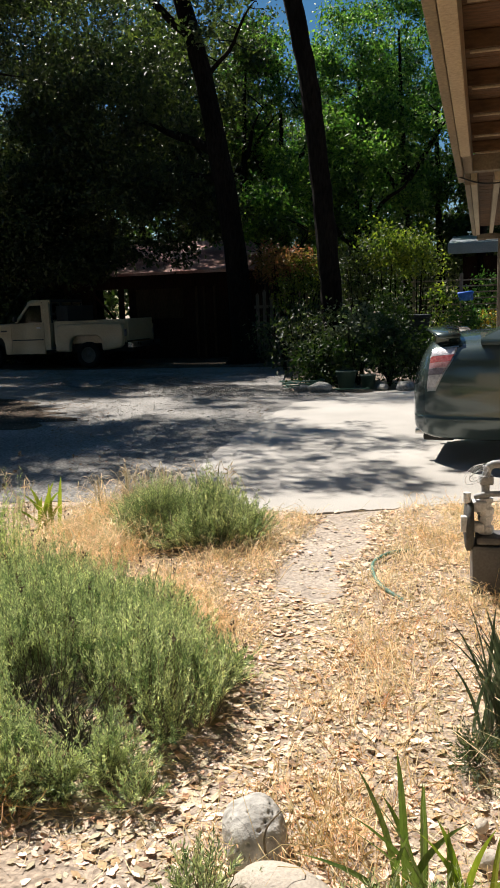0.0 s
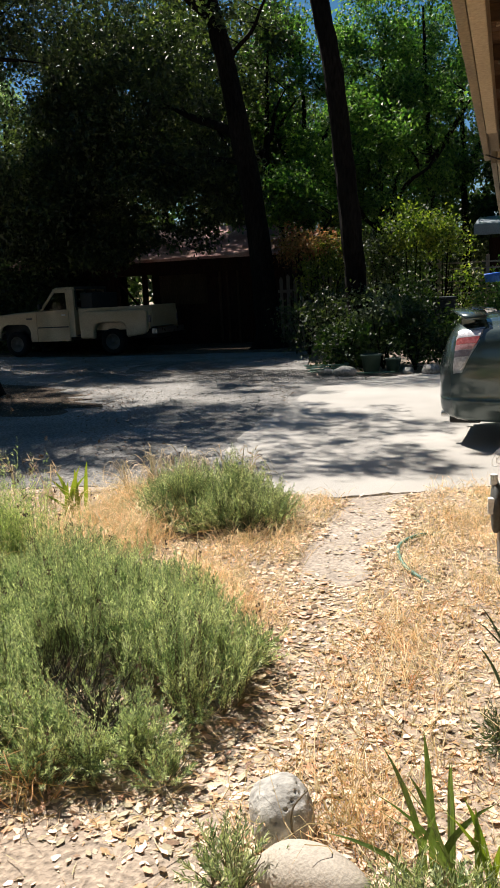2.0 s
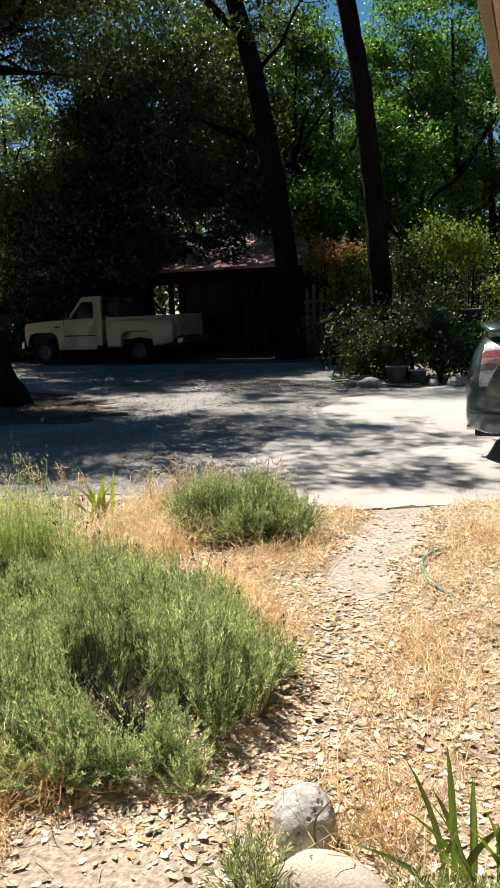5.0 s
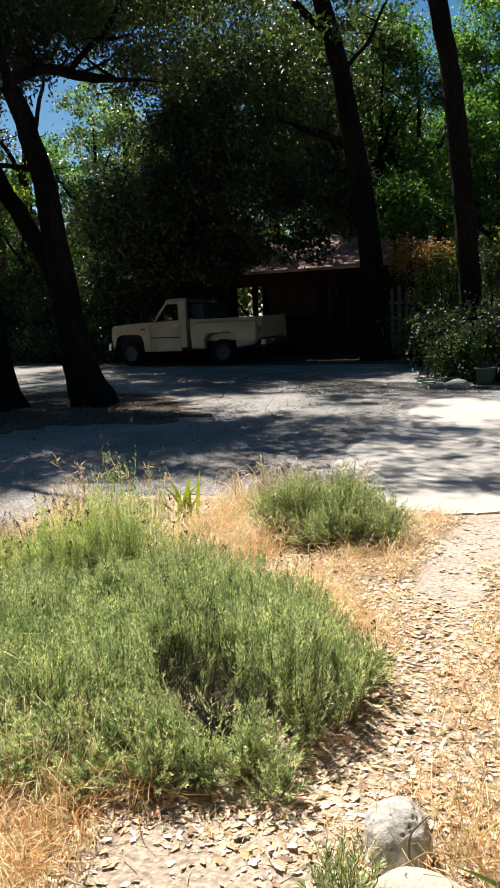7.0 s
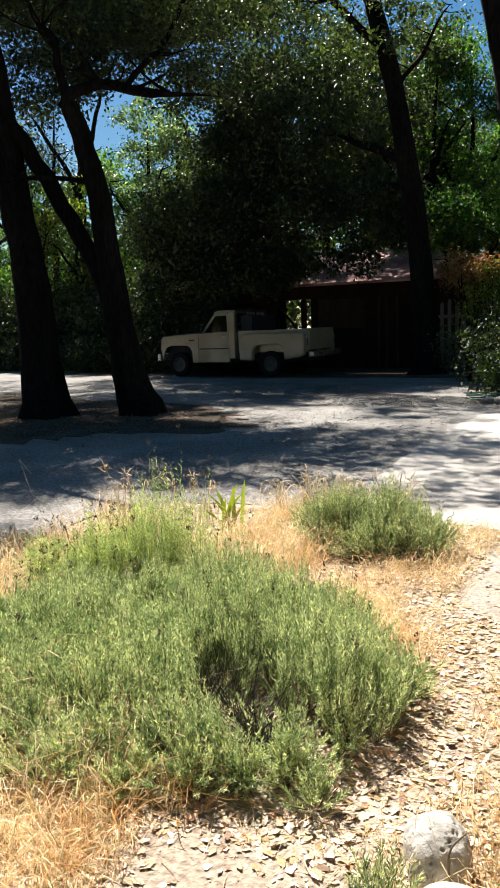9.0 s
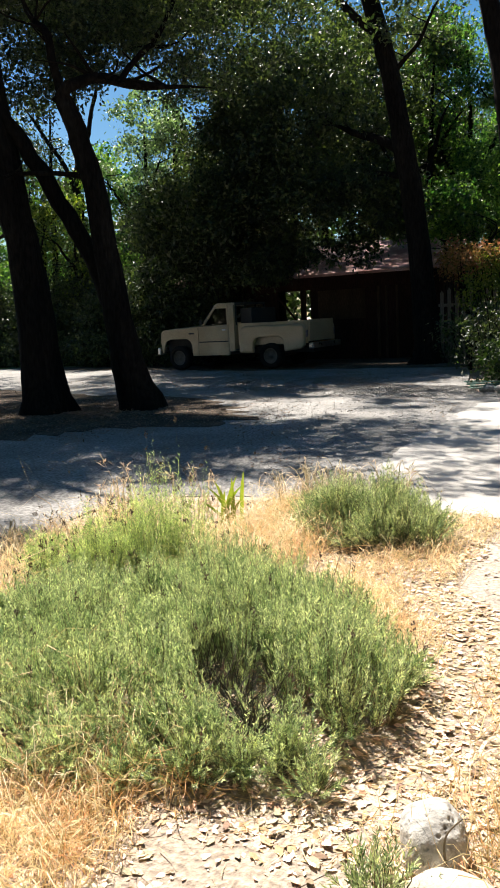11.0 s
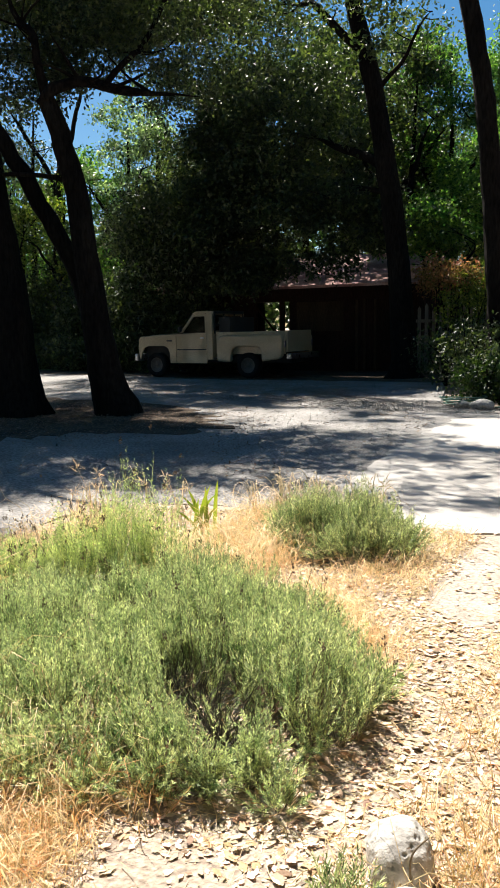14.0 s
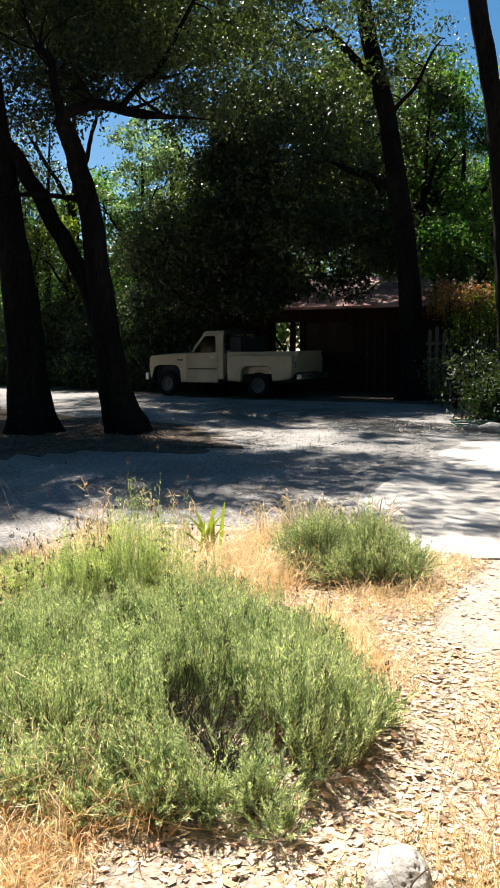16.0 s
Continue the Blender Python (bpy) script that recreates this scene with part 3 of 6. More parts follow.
tree("oak_tree", (-5.98, 20.03, 0),
     [([(-5.98, 20.03, 0), (-6.0, 20.02, 1.0), (-6.15, 19.98, 3.1), (-6.43, 19.89, 5.3), (-6.72, 19.8, 7.1), (-7.12, 19.65, 8.8), (-7.5, 19.5, 11)], 0.34, 0.18)],
     [([(-6.4, 19.9, 5.2), (-7.6, 20.3, 6.0), (-9.0, 21.0, 6.6)], 0.15, 0.05), ([(-6.7, 19.8, 7.0), (-5.9, 19.7, 7.7), (-5.2, 19.4, 8.5)], 0.07, 0.025),
      ([(-6.9, 19.7, 8.0), (-8.2, 19.8, 9.2), (-9.6, 20.4, 9.8)], 0.13, 0.05), ([(-6.3, 19.9, 4.6), (-7.4, 20.3, 4.9), (-8.8, 20.6, 4.4)], 0.09, 0.03)],
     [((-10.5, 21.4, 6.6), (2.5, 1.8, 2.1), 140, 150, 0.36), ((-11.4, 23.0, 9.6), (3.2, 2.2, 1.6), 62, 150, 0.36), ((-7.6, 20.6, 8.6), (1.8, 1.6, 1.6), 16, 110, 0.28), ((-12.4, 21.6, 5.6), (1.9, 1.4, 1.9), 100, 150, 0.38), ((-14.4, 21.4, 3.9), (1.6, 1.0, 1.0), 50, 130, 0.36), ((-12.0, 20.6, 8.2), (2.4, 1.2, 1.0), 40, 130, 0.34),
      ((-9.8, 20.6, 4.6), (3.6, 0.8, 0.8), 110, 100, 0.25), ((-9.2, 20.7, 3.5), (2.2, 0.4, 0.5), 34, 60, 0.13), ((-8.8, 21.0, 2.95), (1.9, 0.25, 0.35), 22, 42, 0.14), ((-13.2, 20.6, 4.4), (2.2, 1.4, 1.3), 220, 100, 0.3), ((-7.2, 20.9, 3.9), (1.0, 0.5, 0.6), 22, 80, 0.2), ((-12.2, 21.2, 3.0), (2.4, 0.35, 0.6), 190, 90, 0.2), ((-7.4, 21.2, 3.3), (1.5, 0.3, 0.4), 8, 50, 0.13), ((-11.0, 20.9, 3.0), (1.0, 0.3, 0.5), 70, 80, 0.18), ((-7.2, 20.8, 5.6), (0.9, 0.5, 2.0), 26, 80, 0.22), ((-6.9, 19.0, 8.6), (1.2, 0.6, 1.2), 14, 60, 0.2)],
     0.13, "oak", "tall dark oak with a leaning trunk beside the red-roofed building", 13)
tree("oak_tree", (-2.68, 15.1, 0),
     [([(-2.68, 15.1, 0), (-2.72, 15.06, 1.1), (-2.85, 15.04, 2.85), (-2.97, 15.02, 4.4), (-3.14, 14.98, 5.7), (-3.36, 14.93, 6.9), (-3.8, 14.9, 9.5)], 0.22, 0.15)],
     [([(-3.6, 14.92, 8.4), (-2.6, 15.6, 9.3), (-1.8, 16.4, 10.0)], 0.08, 0.03), ([(-3.7, 14.9, 9.0), (-4.8, 15.6, 9.0), (-6.2, 17.0, 8.9)], 0.08, 0.03)],
     [((-2.4, 16.8, 10.4), (2.2, 1.8, 1.0), 130, 90, 0.26), ((-6.6, 17.4, 9.0), (1.5, 1.5, 0.8), 34, 100, 0.25)],
     0.085, "oak", "slender straight dark trunk behind the planted bed", 14)

# woods further off, with unseen trees added to block light
rngw = np.random.RandomState(5)


def wood_tree(x, y, h, spread, low, mat, n, size, seed, label):
    r = 0.10 + 0.012 * h
    lean = rngw.uniform(-0.6, 0.6)
    top = (x + lean, y + 0.3, h * 0.85)
    tree("woods_or_screen_tree", (x, y, 0), [([(x, y, 0), (x + lean * 0.3, y, h * 0.3), top], r, r * 0.1)],
         [([(x + lean * 0.4, y, h * 0.4), (x + lean * 0.4 - spread * 0.4, y - 0.3, h * 0.55), (x - spread * 0.7, y - 0.6, h * 0.66)], r * 0.4, r * 0.15),
          ([(x + lean * 0.5, y, h * 0.45), (x + spread * 0.4, y - 0.4, h * 0.6), (x + spread * 0.75, y - 0.4, h * 0.7)], r * 0.4, r * 0.15)],
         [((x + lean, y, (h + low) / 2), (spread, spread * 0.8, (h - low) / 2), int(n * 0.62), 74 if mat == "oak" else 84, 0.34 if mat == "oak" else 0.24, 24)], size, mat, label, seed, sides=8, group="woods round the yard")


# Each tree picks a shaded or a lit copy of the leaf colour.
DARK, LIT = "dense evergreen oak with deep shade in its leaf colour", "leafy green tree, its lighting put into the leaf colour"
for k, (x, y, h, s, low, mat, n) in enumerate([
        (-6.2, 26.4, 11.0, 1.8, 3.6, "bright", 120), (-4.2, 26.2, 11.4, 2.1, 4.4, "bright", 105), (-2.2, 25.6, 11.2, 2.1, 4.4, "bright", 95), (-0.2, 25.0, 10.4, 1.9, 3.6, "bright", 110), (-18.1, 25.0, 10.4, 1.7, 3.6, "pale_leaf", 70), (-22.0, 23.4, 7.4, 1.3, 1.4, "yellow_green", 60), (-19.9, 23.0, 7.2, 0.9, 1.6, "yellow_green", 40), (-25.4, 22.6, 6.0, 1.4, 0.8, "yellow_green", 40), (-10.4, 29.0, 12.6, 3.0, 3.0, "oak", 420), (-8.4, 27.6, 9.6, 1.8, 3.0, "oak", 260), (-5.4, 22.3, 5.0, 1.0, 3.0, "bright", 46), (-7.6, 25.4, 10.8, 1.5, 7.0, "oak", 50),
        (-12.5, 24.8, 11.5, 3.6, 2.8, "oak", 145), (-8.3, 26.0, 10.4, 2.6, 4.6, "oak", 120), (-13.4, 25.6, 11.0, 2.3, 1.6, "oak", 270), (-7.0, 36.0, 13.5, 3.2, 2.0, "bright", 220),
        # The 15.2 and 13.4 m oaks have high crowns added to shade the drive.
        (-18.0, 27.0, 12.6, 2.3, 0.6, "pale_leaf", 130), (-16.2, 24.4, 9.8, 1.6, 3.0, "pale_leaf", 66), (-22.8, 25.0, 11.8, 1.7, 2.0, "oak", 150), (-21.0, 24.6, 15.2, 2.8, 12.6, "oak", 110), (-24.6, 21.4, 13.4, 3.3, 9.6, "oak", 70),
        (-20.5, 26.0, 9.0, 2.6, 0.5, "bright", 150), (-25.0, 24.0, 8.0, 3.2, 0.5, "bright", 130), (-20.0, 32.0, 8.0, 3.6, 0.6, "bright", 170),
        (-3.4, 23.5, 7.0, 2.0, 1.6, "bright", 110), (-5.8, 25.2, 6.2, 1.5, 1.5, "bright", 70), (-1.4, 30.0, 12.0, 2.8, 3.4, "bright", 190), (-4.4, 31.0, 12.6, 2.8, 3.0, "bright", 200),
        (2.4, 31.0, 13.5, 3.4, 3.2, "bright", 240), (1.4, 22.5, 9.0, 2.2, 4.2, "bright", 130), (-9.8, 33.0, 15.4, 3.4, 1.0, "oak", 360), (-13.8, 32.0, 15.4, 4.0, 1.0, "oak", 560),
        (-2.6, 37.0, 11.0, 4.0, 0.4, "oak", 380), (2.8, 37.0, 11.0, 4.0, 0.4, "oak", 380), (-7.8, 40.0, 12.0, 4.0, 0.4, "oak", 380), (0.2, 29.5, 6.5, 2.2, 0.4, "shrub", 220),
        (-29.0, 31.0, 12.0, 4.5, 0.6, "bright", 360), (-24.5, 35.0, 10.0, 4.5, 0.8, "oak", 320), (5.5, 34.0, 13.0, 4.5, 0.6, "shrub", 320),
        # From here all trees are unseen, added to cut sky light on the yard.
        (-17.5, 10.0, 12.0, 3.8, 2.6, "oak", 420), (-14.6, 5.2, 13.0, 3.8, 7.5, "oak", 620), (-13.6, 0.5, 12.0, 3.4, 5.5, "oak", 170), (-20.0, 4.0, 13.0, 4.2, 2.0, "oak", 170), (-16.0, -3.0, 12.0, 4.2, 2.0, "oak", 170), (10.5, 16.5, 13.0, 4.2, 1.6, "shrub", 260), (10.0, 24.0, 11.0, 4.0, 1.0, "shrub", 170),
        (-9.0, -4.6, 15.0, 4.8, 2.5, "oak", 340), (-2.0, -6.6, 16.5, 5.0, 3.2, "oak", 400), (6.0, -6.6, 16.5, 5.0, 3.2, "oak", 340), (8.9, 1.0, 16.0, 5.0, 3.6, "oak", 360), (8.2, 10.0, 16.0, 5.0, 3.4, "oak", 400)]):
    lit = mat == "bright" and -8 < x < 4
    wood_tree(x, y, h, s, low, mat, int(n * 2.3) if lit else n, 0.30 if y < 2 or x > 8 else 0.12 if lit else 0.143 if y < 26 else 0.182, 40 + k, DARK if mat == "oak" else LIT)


def drive_debris():
    """Fallen leaves and twigs blown over the gravel."""
    rng = np.random.RandomState(71)
    n = 60000
    x, y = rng.uniform(-14, -2.8, n), rng.uniform(5.5, 20.5, n)
    w = 0.03 + 0.45 * np.clip((y - 11.5) / 5, 0, 1) * np.clip((-4.0 - x) / 2, 0, 1) + 1.0 * np.exp(-((x + 9.0) / 1.5) ** 2 - ((y - 10.0) / 1.1) ** 2) + 0.25 * (np.sin(2.1 * x + 1.3 * y) > 0.6)
    ok = rng.uniform(0, 1, n) < w
    m = 12000
    x = np.concatenate([x[ok], rng.normal(-9.2, 1.6, m)])
    y = np.concatenate([y[ok], rng.normal(9.7, 1.1, m)])
    n = len(x)
    C = np.stack([x, y, rng.uniform(-0.002, 0.01, n)], -1)
    D = np.stack([rng.normal(size=n), rng.normal(size=n), rng.uniform(-0.05, 0.25, n)], -1)
    L = rng.uniform(0.02, 0.055, n)
    V, F = leaf_arrays(C, D, rng.normal(size=(n, 3)) * 0.25 + np.array([0, 0, 1]), L, L * 0.45, 0.2)
    ob = raw_mesh("leaf_debris", V, F, "leaf_brown")
    tagged(ob, "brown fallen leaves blown over the gravel drive", "leaves", kind="stuff")


drive_debris()


def gravel_ridges():
    """Loose stones heaped beside the tyre tracks where cars turn."""
    rng = np.random.RandomState(72)
    Vs = []
    for k in range(7):
        r = 2.2 + 0.42 * k
        n = 1700
        a = rng.uniform(radians(150), radians(285), n)
        cx, cy = -3.4, 15.2
        q = rng.normal(0, 0.075, n)
        z = np.clip(0.045 - 0.4 * np.abs(q), 0.001, None) * rng.uniform(0.3, 1.0, n)
        rr = r + q + 0.08 * np.sin(3 * a + k)
        Vs.append(np.stack([cx + rr * 1.15 * np.cos(a), cy + rr * 0.62 * np.sin(a), z], -1))
    C = np.concatenate(Vs)
    m = 3000
    C = np.concatenate([C, np.stack([rng.uniform(-10, -3, m), rng.uniform(6, 17, m), np.full(m, 0.004)], -1)])
    n = len(C)
    s = rng.uniform(0.007, 0.017, n)[:, None, None]
    O = np.array([(1, 0, 0), (0, 1, 0), (-1, 0, 0), (0, -1, 0), (0, 0, 0.4), (0, 0, -0.4)])
    V = C[:, None, :] + O[None] * s * rng.uniform(0.6, 1.3, (n, 6, 1))
    f = np.array([(0, 1, 4), (1, 2, 4), (2, 3, 4), (3, 0, 4), (1, 0, 5), (2, 1, 5), (3, 2, 5), (0, 3, 5)])
    F = (np.arange(n)[:, None, None] * 6 + f[None]).reshape(-1, 3)
    ob = raw_mesh("loose_gravel", V.reshape(-1, 3), F, "gravel", smooth=True)
    tagged(ob, "loose grey gravel heaped along curving tyre tracks", "gravel", kind="stuff")


gravel_ridges()


def far_woods():
    rng = np.random.RandomState(77)
    blobs = []
    # Full ring; the part out of view is added to block low sky.
    for a in np.linspace(-180, 175, 90):
        d = rng.uniform(44, 58)
        h = rng.uniform(6, 10)
        blobs.append(((d * math.sin(radians(a)), d * math.cos(radians(a)), h * 0.45), (4.0, 4.0, h * 0.5), 70, 30, 0.9))
    C = crown_points(rng, blobs)
    C = C[C[:, 2] > 0.1]
    n = len(C)
    L = 0.46 * rng.uniform(0.6, 1.3, n)
    V, F = leaf_arrays(C, rng.normal(size=(n, 3)), rng.normal(size=(n, 3)) * 0.7 + np.array([0, 0, 0.9]), L, L * 0.55)
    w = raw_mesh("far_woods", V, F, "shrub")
    tagged(w, "distant belt of green woodland behind the yard, closed unseen into a ring", "woods", kind="stuff")


far_woods()


# ---- garden plants ----
def stems_mesh(rng, base, tip, r, sides=3, bend=0.0):
    """Many thin tapered stems as strips from base to tip."""
    n = len(base)
    D = tip - base
    S = np.cross(D, rng.normal(size=(n, 3)))
    S /= np.linalg.norm(S, axis=1)[:, None] + 1e-9
    mid = base + D * 0.5 + rng.normal(size=(n, 3)) * bend
    V = np.empty((n, 5, 3))
    V[:, 0], V[:, 1] = base + S * r, base - S * r
    V[:, 2], V[:, 3] = mid + S * r * 0.8, mid - S * r * 0.8
    V[:, 4] = tip
    b = np.arange(n)[:, None] * 5
    F = np.stack([b + [0, 1, 3], b + [0, 3, 2], b + [2, 3, 4]], 1).reshape(-1, 3)
    return V.reshape(-1, 3), F


def bush(name, clumps, stems, per, height, leaf, mat, label, category, seed, base=None, heads=0, spread=0.5, holes=(), wild=0.5, twig="lav_dry"):
    """A shrub of upright leafy stems. clumps: (x, y, radius x, radius y, height factor)."""
    rng = np.random.RandomState(seed)
    base = base or (clumps[0][0], clumps[0][1])
    t = thing(name, Matrix.Translation((base[0], base[1], 0)), label, category)
    area = np.array([c[2] * c[3] for c in clumps])
    which = rng.choice(len(clumps), stems, p=area / area.sum())
    cl = np.array(clumps)[which]
    a, q = rng.uniform(0, 2 * np.pi, stems), np.sqrt(rng.uniform(0, 1, stems))
    px, py = q * np.cos(a), q * np.sin(a)
    dome = np.sqrt(np.clip(1 - 0.8 * q * q, 0.05, 1))
    F0 = np.stack([cl[:, 0] + px * cl[:, 2] * 0.9, cl[:, 1] + py * cl[:, 3] * 0.9], -1)
    count = max(3, int(area.sum() * np.pi / 0.026))
    mounds = F0[rng.choice(stems, count)]
    near = ((F0[:, None, :] - mounds[None]) ** 2).sum(2).argmin(1)
    lift = rng.uniform(0.72, 1.16, count)[near]
    off2 = F0 - mounds[near]
    edge = np.clip(1 - (np.hypot(off2[:, 0], off2[:, 1]) / 0.15) ** 2 * 0.35, 0.4, 1)
    B = np.stack([mounds[near, 0] + off2[:, 0] * 0.35, mounds[near, 1] + off2[:, 1] * 0.35, np.zeros(stems)], -1)
    hgt = height * cl[:, 4] * dome * lift * edge * rng.uniform(0.66, 1.12, stems)
    T = np.stack([F0[:, 0] + px * 0.05 + rng.normal(0, spread * 0.05, stems), F0[:, 1] + py * 0.05 + rng.normal(0, spread * 0.05, stems), hgt], -1)
    keep = np.ones(stems, bool)
    for hx, hy, hr in holes:
        inside = np.hypot(T[:, 0] - hx, T[:, 1] - hy) < hr * rng.uniform(0.6, 1.25, stems)
        low = inside & (rng.uniform(0, 1, stems) < 0.22)
        T[low, 2] *= rng.uniform(0.2, 0.45, low.sum())
        keep &= ~inside | low
    B, T = B[keep], T[keep]
    off = np.array([base[0], base[1], 0])
    B, T = B - off, T - off
    V, F = stems_mesh(rng, B, T, 0.0016, bend=0.012)
    tagged(raw_mesh("twig_growth", V, F, twig, t), kind="stuff")
    u = 1.0 - 0.88 * rng.uniform(0, 1, (len(B), per)) ** 1.15
    C = (B[:, None] + (T - B)[:, None] * u[..., None]).reshape(-1, 3)
    ax = np.repeat(T - B, per, 0)
    ax /= np.linalg.norm(ax, axis=1)[:, None]
    flare = rng.normal(size=C.shape)
    flare -= ax * (flare * ax).sum(1)[:, None]
    flare /= np.linalg.norm(flare, axis=1)[:, None]
    D = ax * rng.uniform(0.5, 1.25, (len(C), 1)) + flare * wild * 1.05 + rng.normal(size=C.shape) * 0.15
    L = leaf * rng.uniform(0.55, 1.3, len(C)) * np.where(u.ravel() > 0.93, 0.75, 1.0)
    V, F = leaf_arrays(C, D, rng.normal(size=C.shape) + np.array([0, 0, 0.5]), L, np.maximum(0.0028, L * 0.16), 0.15)
    tagged(raw_mesh("foliage", V, F, mat, t), kind="stuff")
    for hx, hy, hr in holes:
        n = 70
        a = rng.uniform(0, 2 * np.pi, n)
        b0 = np.stack([hx - base[0] + rng.normal(0, 0.03, n), hy - base[1] + rng.normal(0, 0.03, n), np.zeros(n)], -1)
        b1 = b0 + np.stack([hr * 1.1 * np.cos(a) * rng.uniform(0.3, 1, n), hr * 1.1 * np.sin(a) * rng.uniform(0.3, 1, n), rng.uniform(0.05, 0.24, n)], -1)
        V, F = stems_mesh(rng, b0, b1, 0.0025, bend=0.02)
        tagged(raw_mesh("bare_twig_growth", V, F, "dead_twig", t), "dark bare twigs in the hollow", kind="stuff")
    if heads:
        pick = rng.choice(len(T), heads, replace=False)
        C = T[pick] + rng.normal(0, 0.01, (heads, 3))
        tips = C + np.stack([rng.normal(0, 0.02, heads), rng.normal(0, 0.02, heads), rng.uniform(0.05, 0.13, heads)], -1)
        V1, F1 = stems_mesh(rng, C, tips, 0.0014)
        k = 10
        P = np.repeat(tips, k, 0) + rng.normal(size=(heads * k, 3)) * np.array([0.004, 0.004, 0.011])
        V2, F2 = leaf_arrays(P, rng.normal(size=P.shape) * 0.5 + np.array([0, 0, 1]), rng.normal(size=P.shape), 0.014, 0.007, 0.2)
        V, F = join([(V1, F1), (V2, F2)])
        tagged(raw_mesh("seed_head_spray", V, F, "seedhead", t), "dark dry seed heads", kind="stuff")
    return t


bush("lavender_bush", [(-1.25, 2.35, 0.42, 0.45, 0.95), (-1.5, 2.72, 0.48, 0.48, 1.0), (-1.85, 2.95, 0.5, 0.45, 1.0), (-1.35, 2.0, 0.32, 0.24, 0.7), (-1.1, 1.96, 0.22, 0.15, 0.42), (-1.32, 1.85, 0.2, 0.14, 0.52), (-1.8, 2.2, 0.5, 0.42, 0.85), (-2.3, 2.5, 0.5, 0.5, 0.85), (-2.58, 2.25, 0.36, 0.42, 0.75), (-2.15, 1.95, 0.36, 0.3, 0.7), (-2.6, 1.85, 0.36, 0.28, 0.6), (-1.06, 2.62, 0.24, 0.24, 0.65), (-1.92, 1.74, 0.3, 0.2, 0.5), (-1.62, 1.74, 0.22, 0.15, 0.5)],
     7900, 62, 0.42, 0.020, "lavender", "sprawling grey-green lavender bush with a bare twiggy hollow", "bush", 21, base=(-1.6, 2.5), heads=60, holes=[(-1.27, 2.14, 0.19), (-1.41, 2.25, 0.18), (-1.55, 2.35, 0.13), (-1.2, 2.02, 0.12), (-2.4, 3.1, 0.1)])
bush("lavender_bush", [(-2.62, 3.4, 0.2, 0.18, 1.32), (-2.42, 3.44, 0.15, 0.16, 1.24), (-2.8, 3.32, 0.17, 0.2, 0.9), (-3.06, 3.2, 0.24, 0.22, 0.62)],
     900, 50, 0.53, 0.0225, "weed", "taller yellow-green lavender gone to seed", "bush", 22, heads=110, wild=0.7, spread=0.9, twig="lav_green")
bush("lavender_bush", [(-1.76, 4.52, 0.42, 0.38, 1.0), (-1.5, 4.5, 0.26, 0.26, 0.85), (-2.0, 4.55, 0.26, 0.27, 0.9)],
     2000, 54, 0.40, 0.022, "lav_green", "rounded green lavender mound beside the drive", "bush", 23, spread=0.9)
bush("lavender_bush", [(-0.62, 1.55, 0.06, 0.05, 1.0)], 60, 30, 0.18, 0.024, "lav_green", "small green lavender sprig beside the boulders", "bush", 24)
bush("lavender_bush", [(-0.10, 1.53, 0.17, 0.08, 1.0), (0.06, 1.56, 0.10, 0.07, 0.8)], 260, 26, 0.17, 0.022, "lav_green", "small green lavender sprig among iris blades", "bush", 25)
bush("lavender_bush", [(0.13, 2.3, 0.2, 0.18, 1.0)], 300, 14, 0.15, 0.022, "sage", "grey-green lavender clump under dark blades", "bush", 26)


def blade_plant(name, x, y, blades, height, width, mat, label, seed, lean=0.35, fan=()):
    """Sword-shaped blades fanning from one foot; each blade is a part."""
    rng = np.random.RandomState(seed)
    t = thing(name, Matrix.Translation((x, y, 0)), label, "plant")
    for k in range(blades):
        a = rng.uniform(0, 2 * np.pi)
        h = height * rng.uniform(0.6, 1.1)
        out = lean * h * rng.uniform(0.2, 1.2)
        if fan:
            a, out, h = radians(fan[k][0]), fan[k][1], fan[k][2]
            flat = math.atan2(y, -x) + rng.normal(0, 0.45)
        b = np.array([rng.normal(0, 0.04), rng.normal(0, 0.03), -0.02])
        d = np.array([math.cos(a), math.sin(a), 0])
        side = np.array([-math.sin(a + rng.normal(0, 0.8)), math.cos(a), 0])
        if fan:
            side = np.array([math.sin(flat), math.cos(flat), 0])
        side /= np.linalg.norm(side)
        n = 7
        u = np.linspace(0, 1, n)
        P = b + d * (out * u ** 1.7)[:, None] + np.array([0, 0, 1]) * (h * (u - 0.16 * u ** 3))[:, None]
        w = width * np.array([0.7, 0.95, 1.0, 0.95, 0.8, 0.5, 0.04]) * 0.5
        bm = bmesh.new()
        rows = []
        for p, ww in zip(P, w):
            rows.append([bm.verts.new(p - side * ww), bm.verts.new(p + d * ww * 0.25), bm.verts.new(p + side * ww)])
        for r0, r1 in zip(rows, rows[1:]):
            for i in range(2):
                bm.faces.new((r0[i], r0[i + 1], r1[i + 1], r1[i]))
        part("blade", bm, mat, t)
    return t


blade_plant("iris_plant", -2.66, 4.34, 9, 0.47, 0.031, "iris_pale", "upright green iris clump among dry grass", 31, 0.65,
            fan=[(207, 0.17, 0.38), (200, 0.09, 0.43), (120, 0.02, 0.45), (27, 0.03, 0.49), (27, 0.09, 0.46), (27, 0.17, 0.40), (215, 0.2, 0.28), (20, 0.10, 0.30), (60, 0.03, 0.33)])
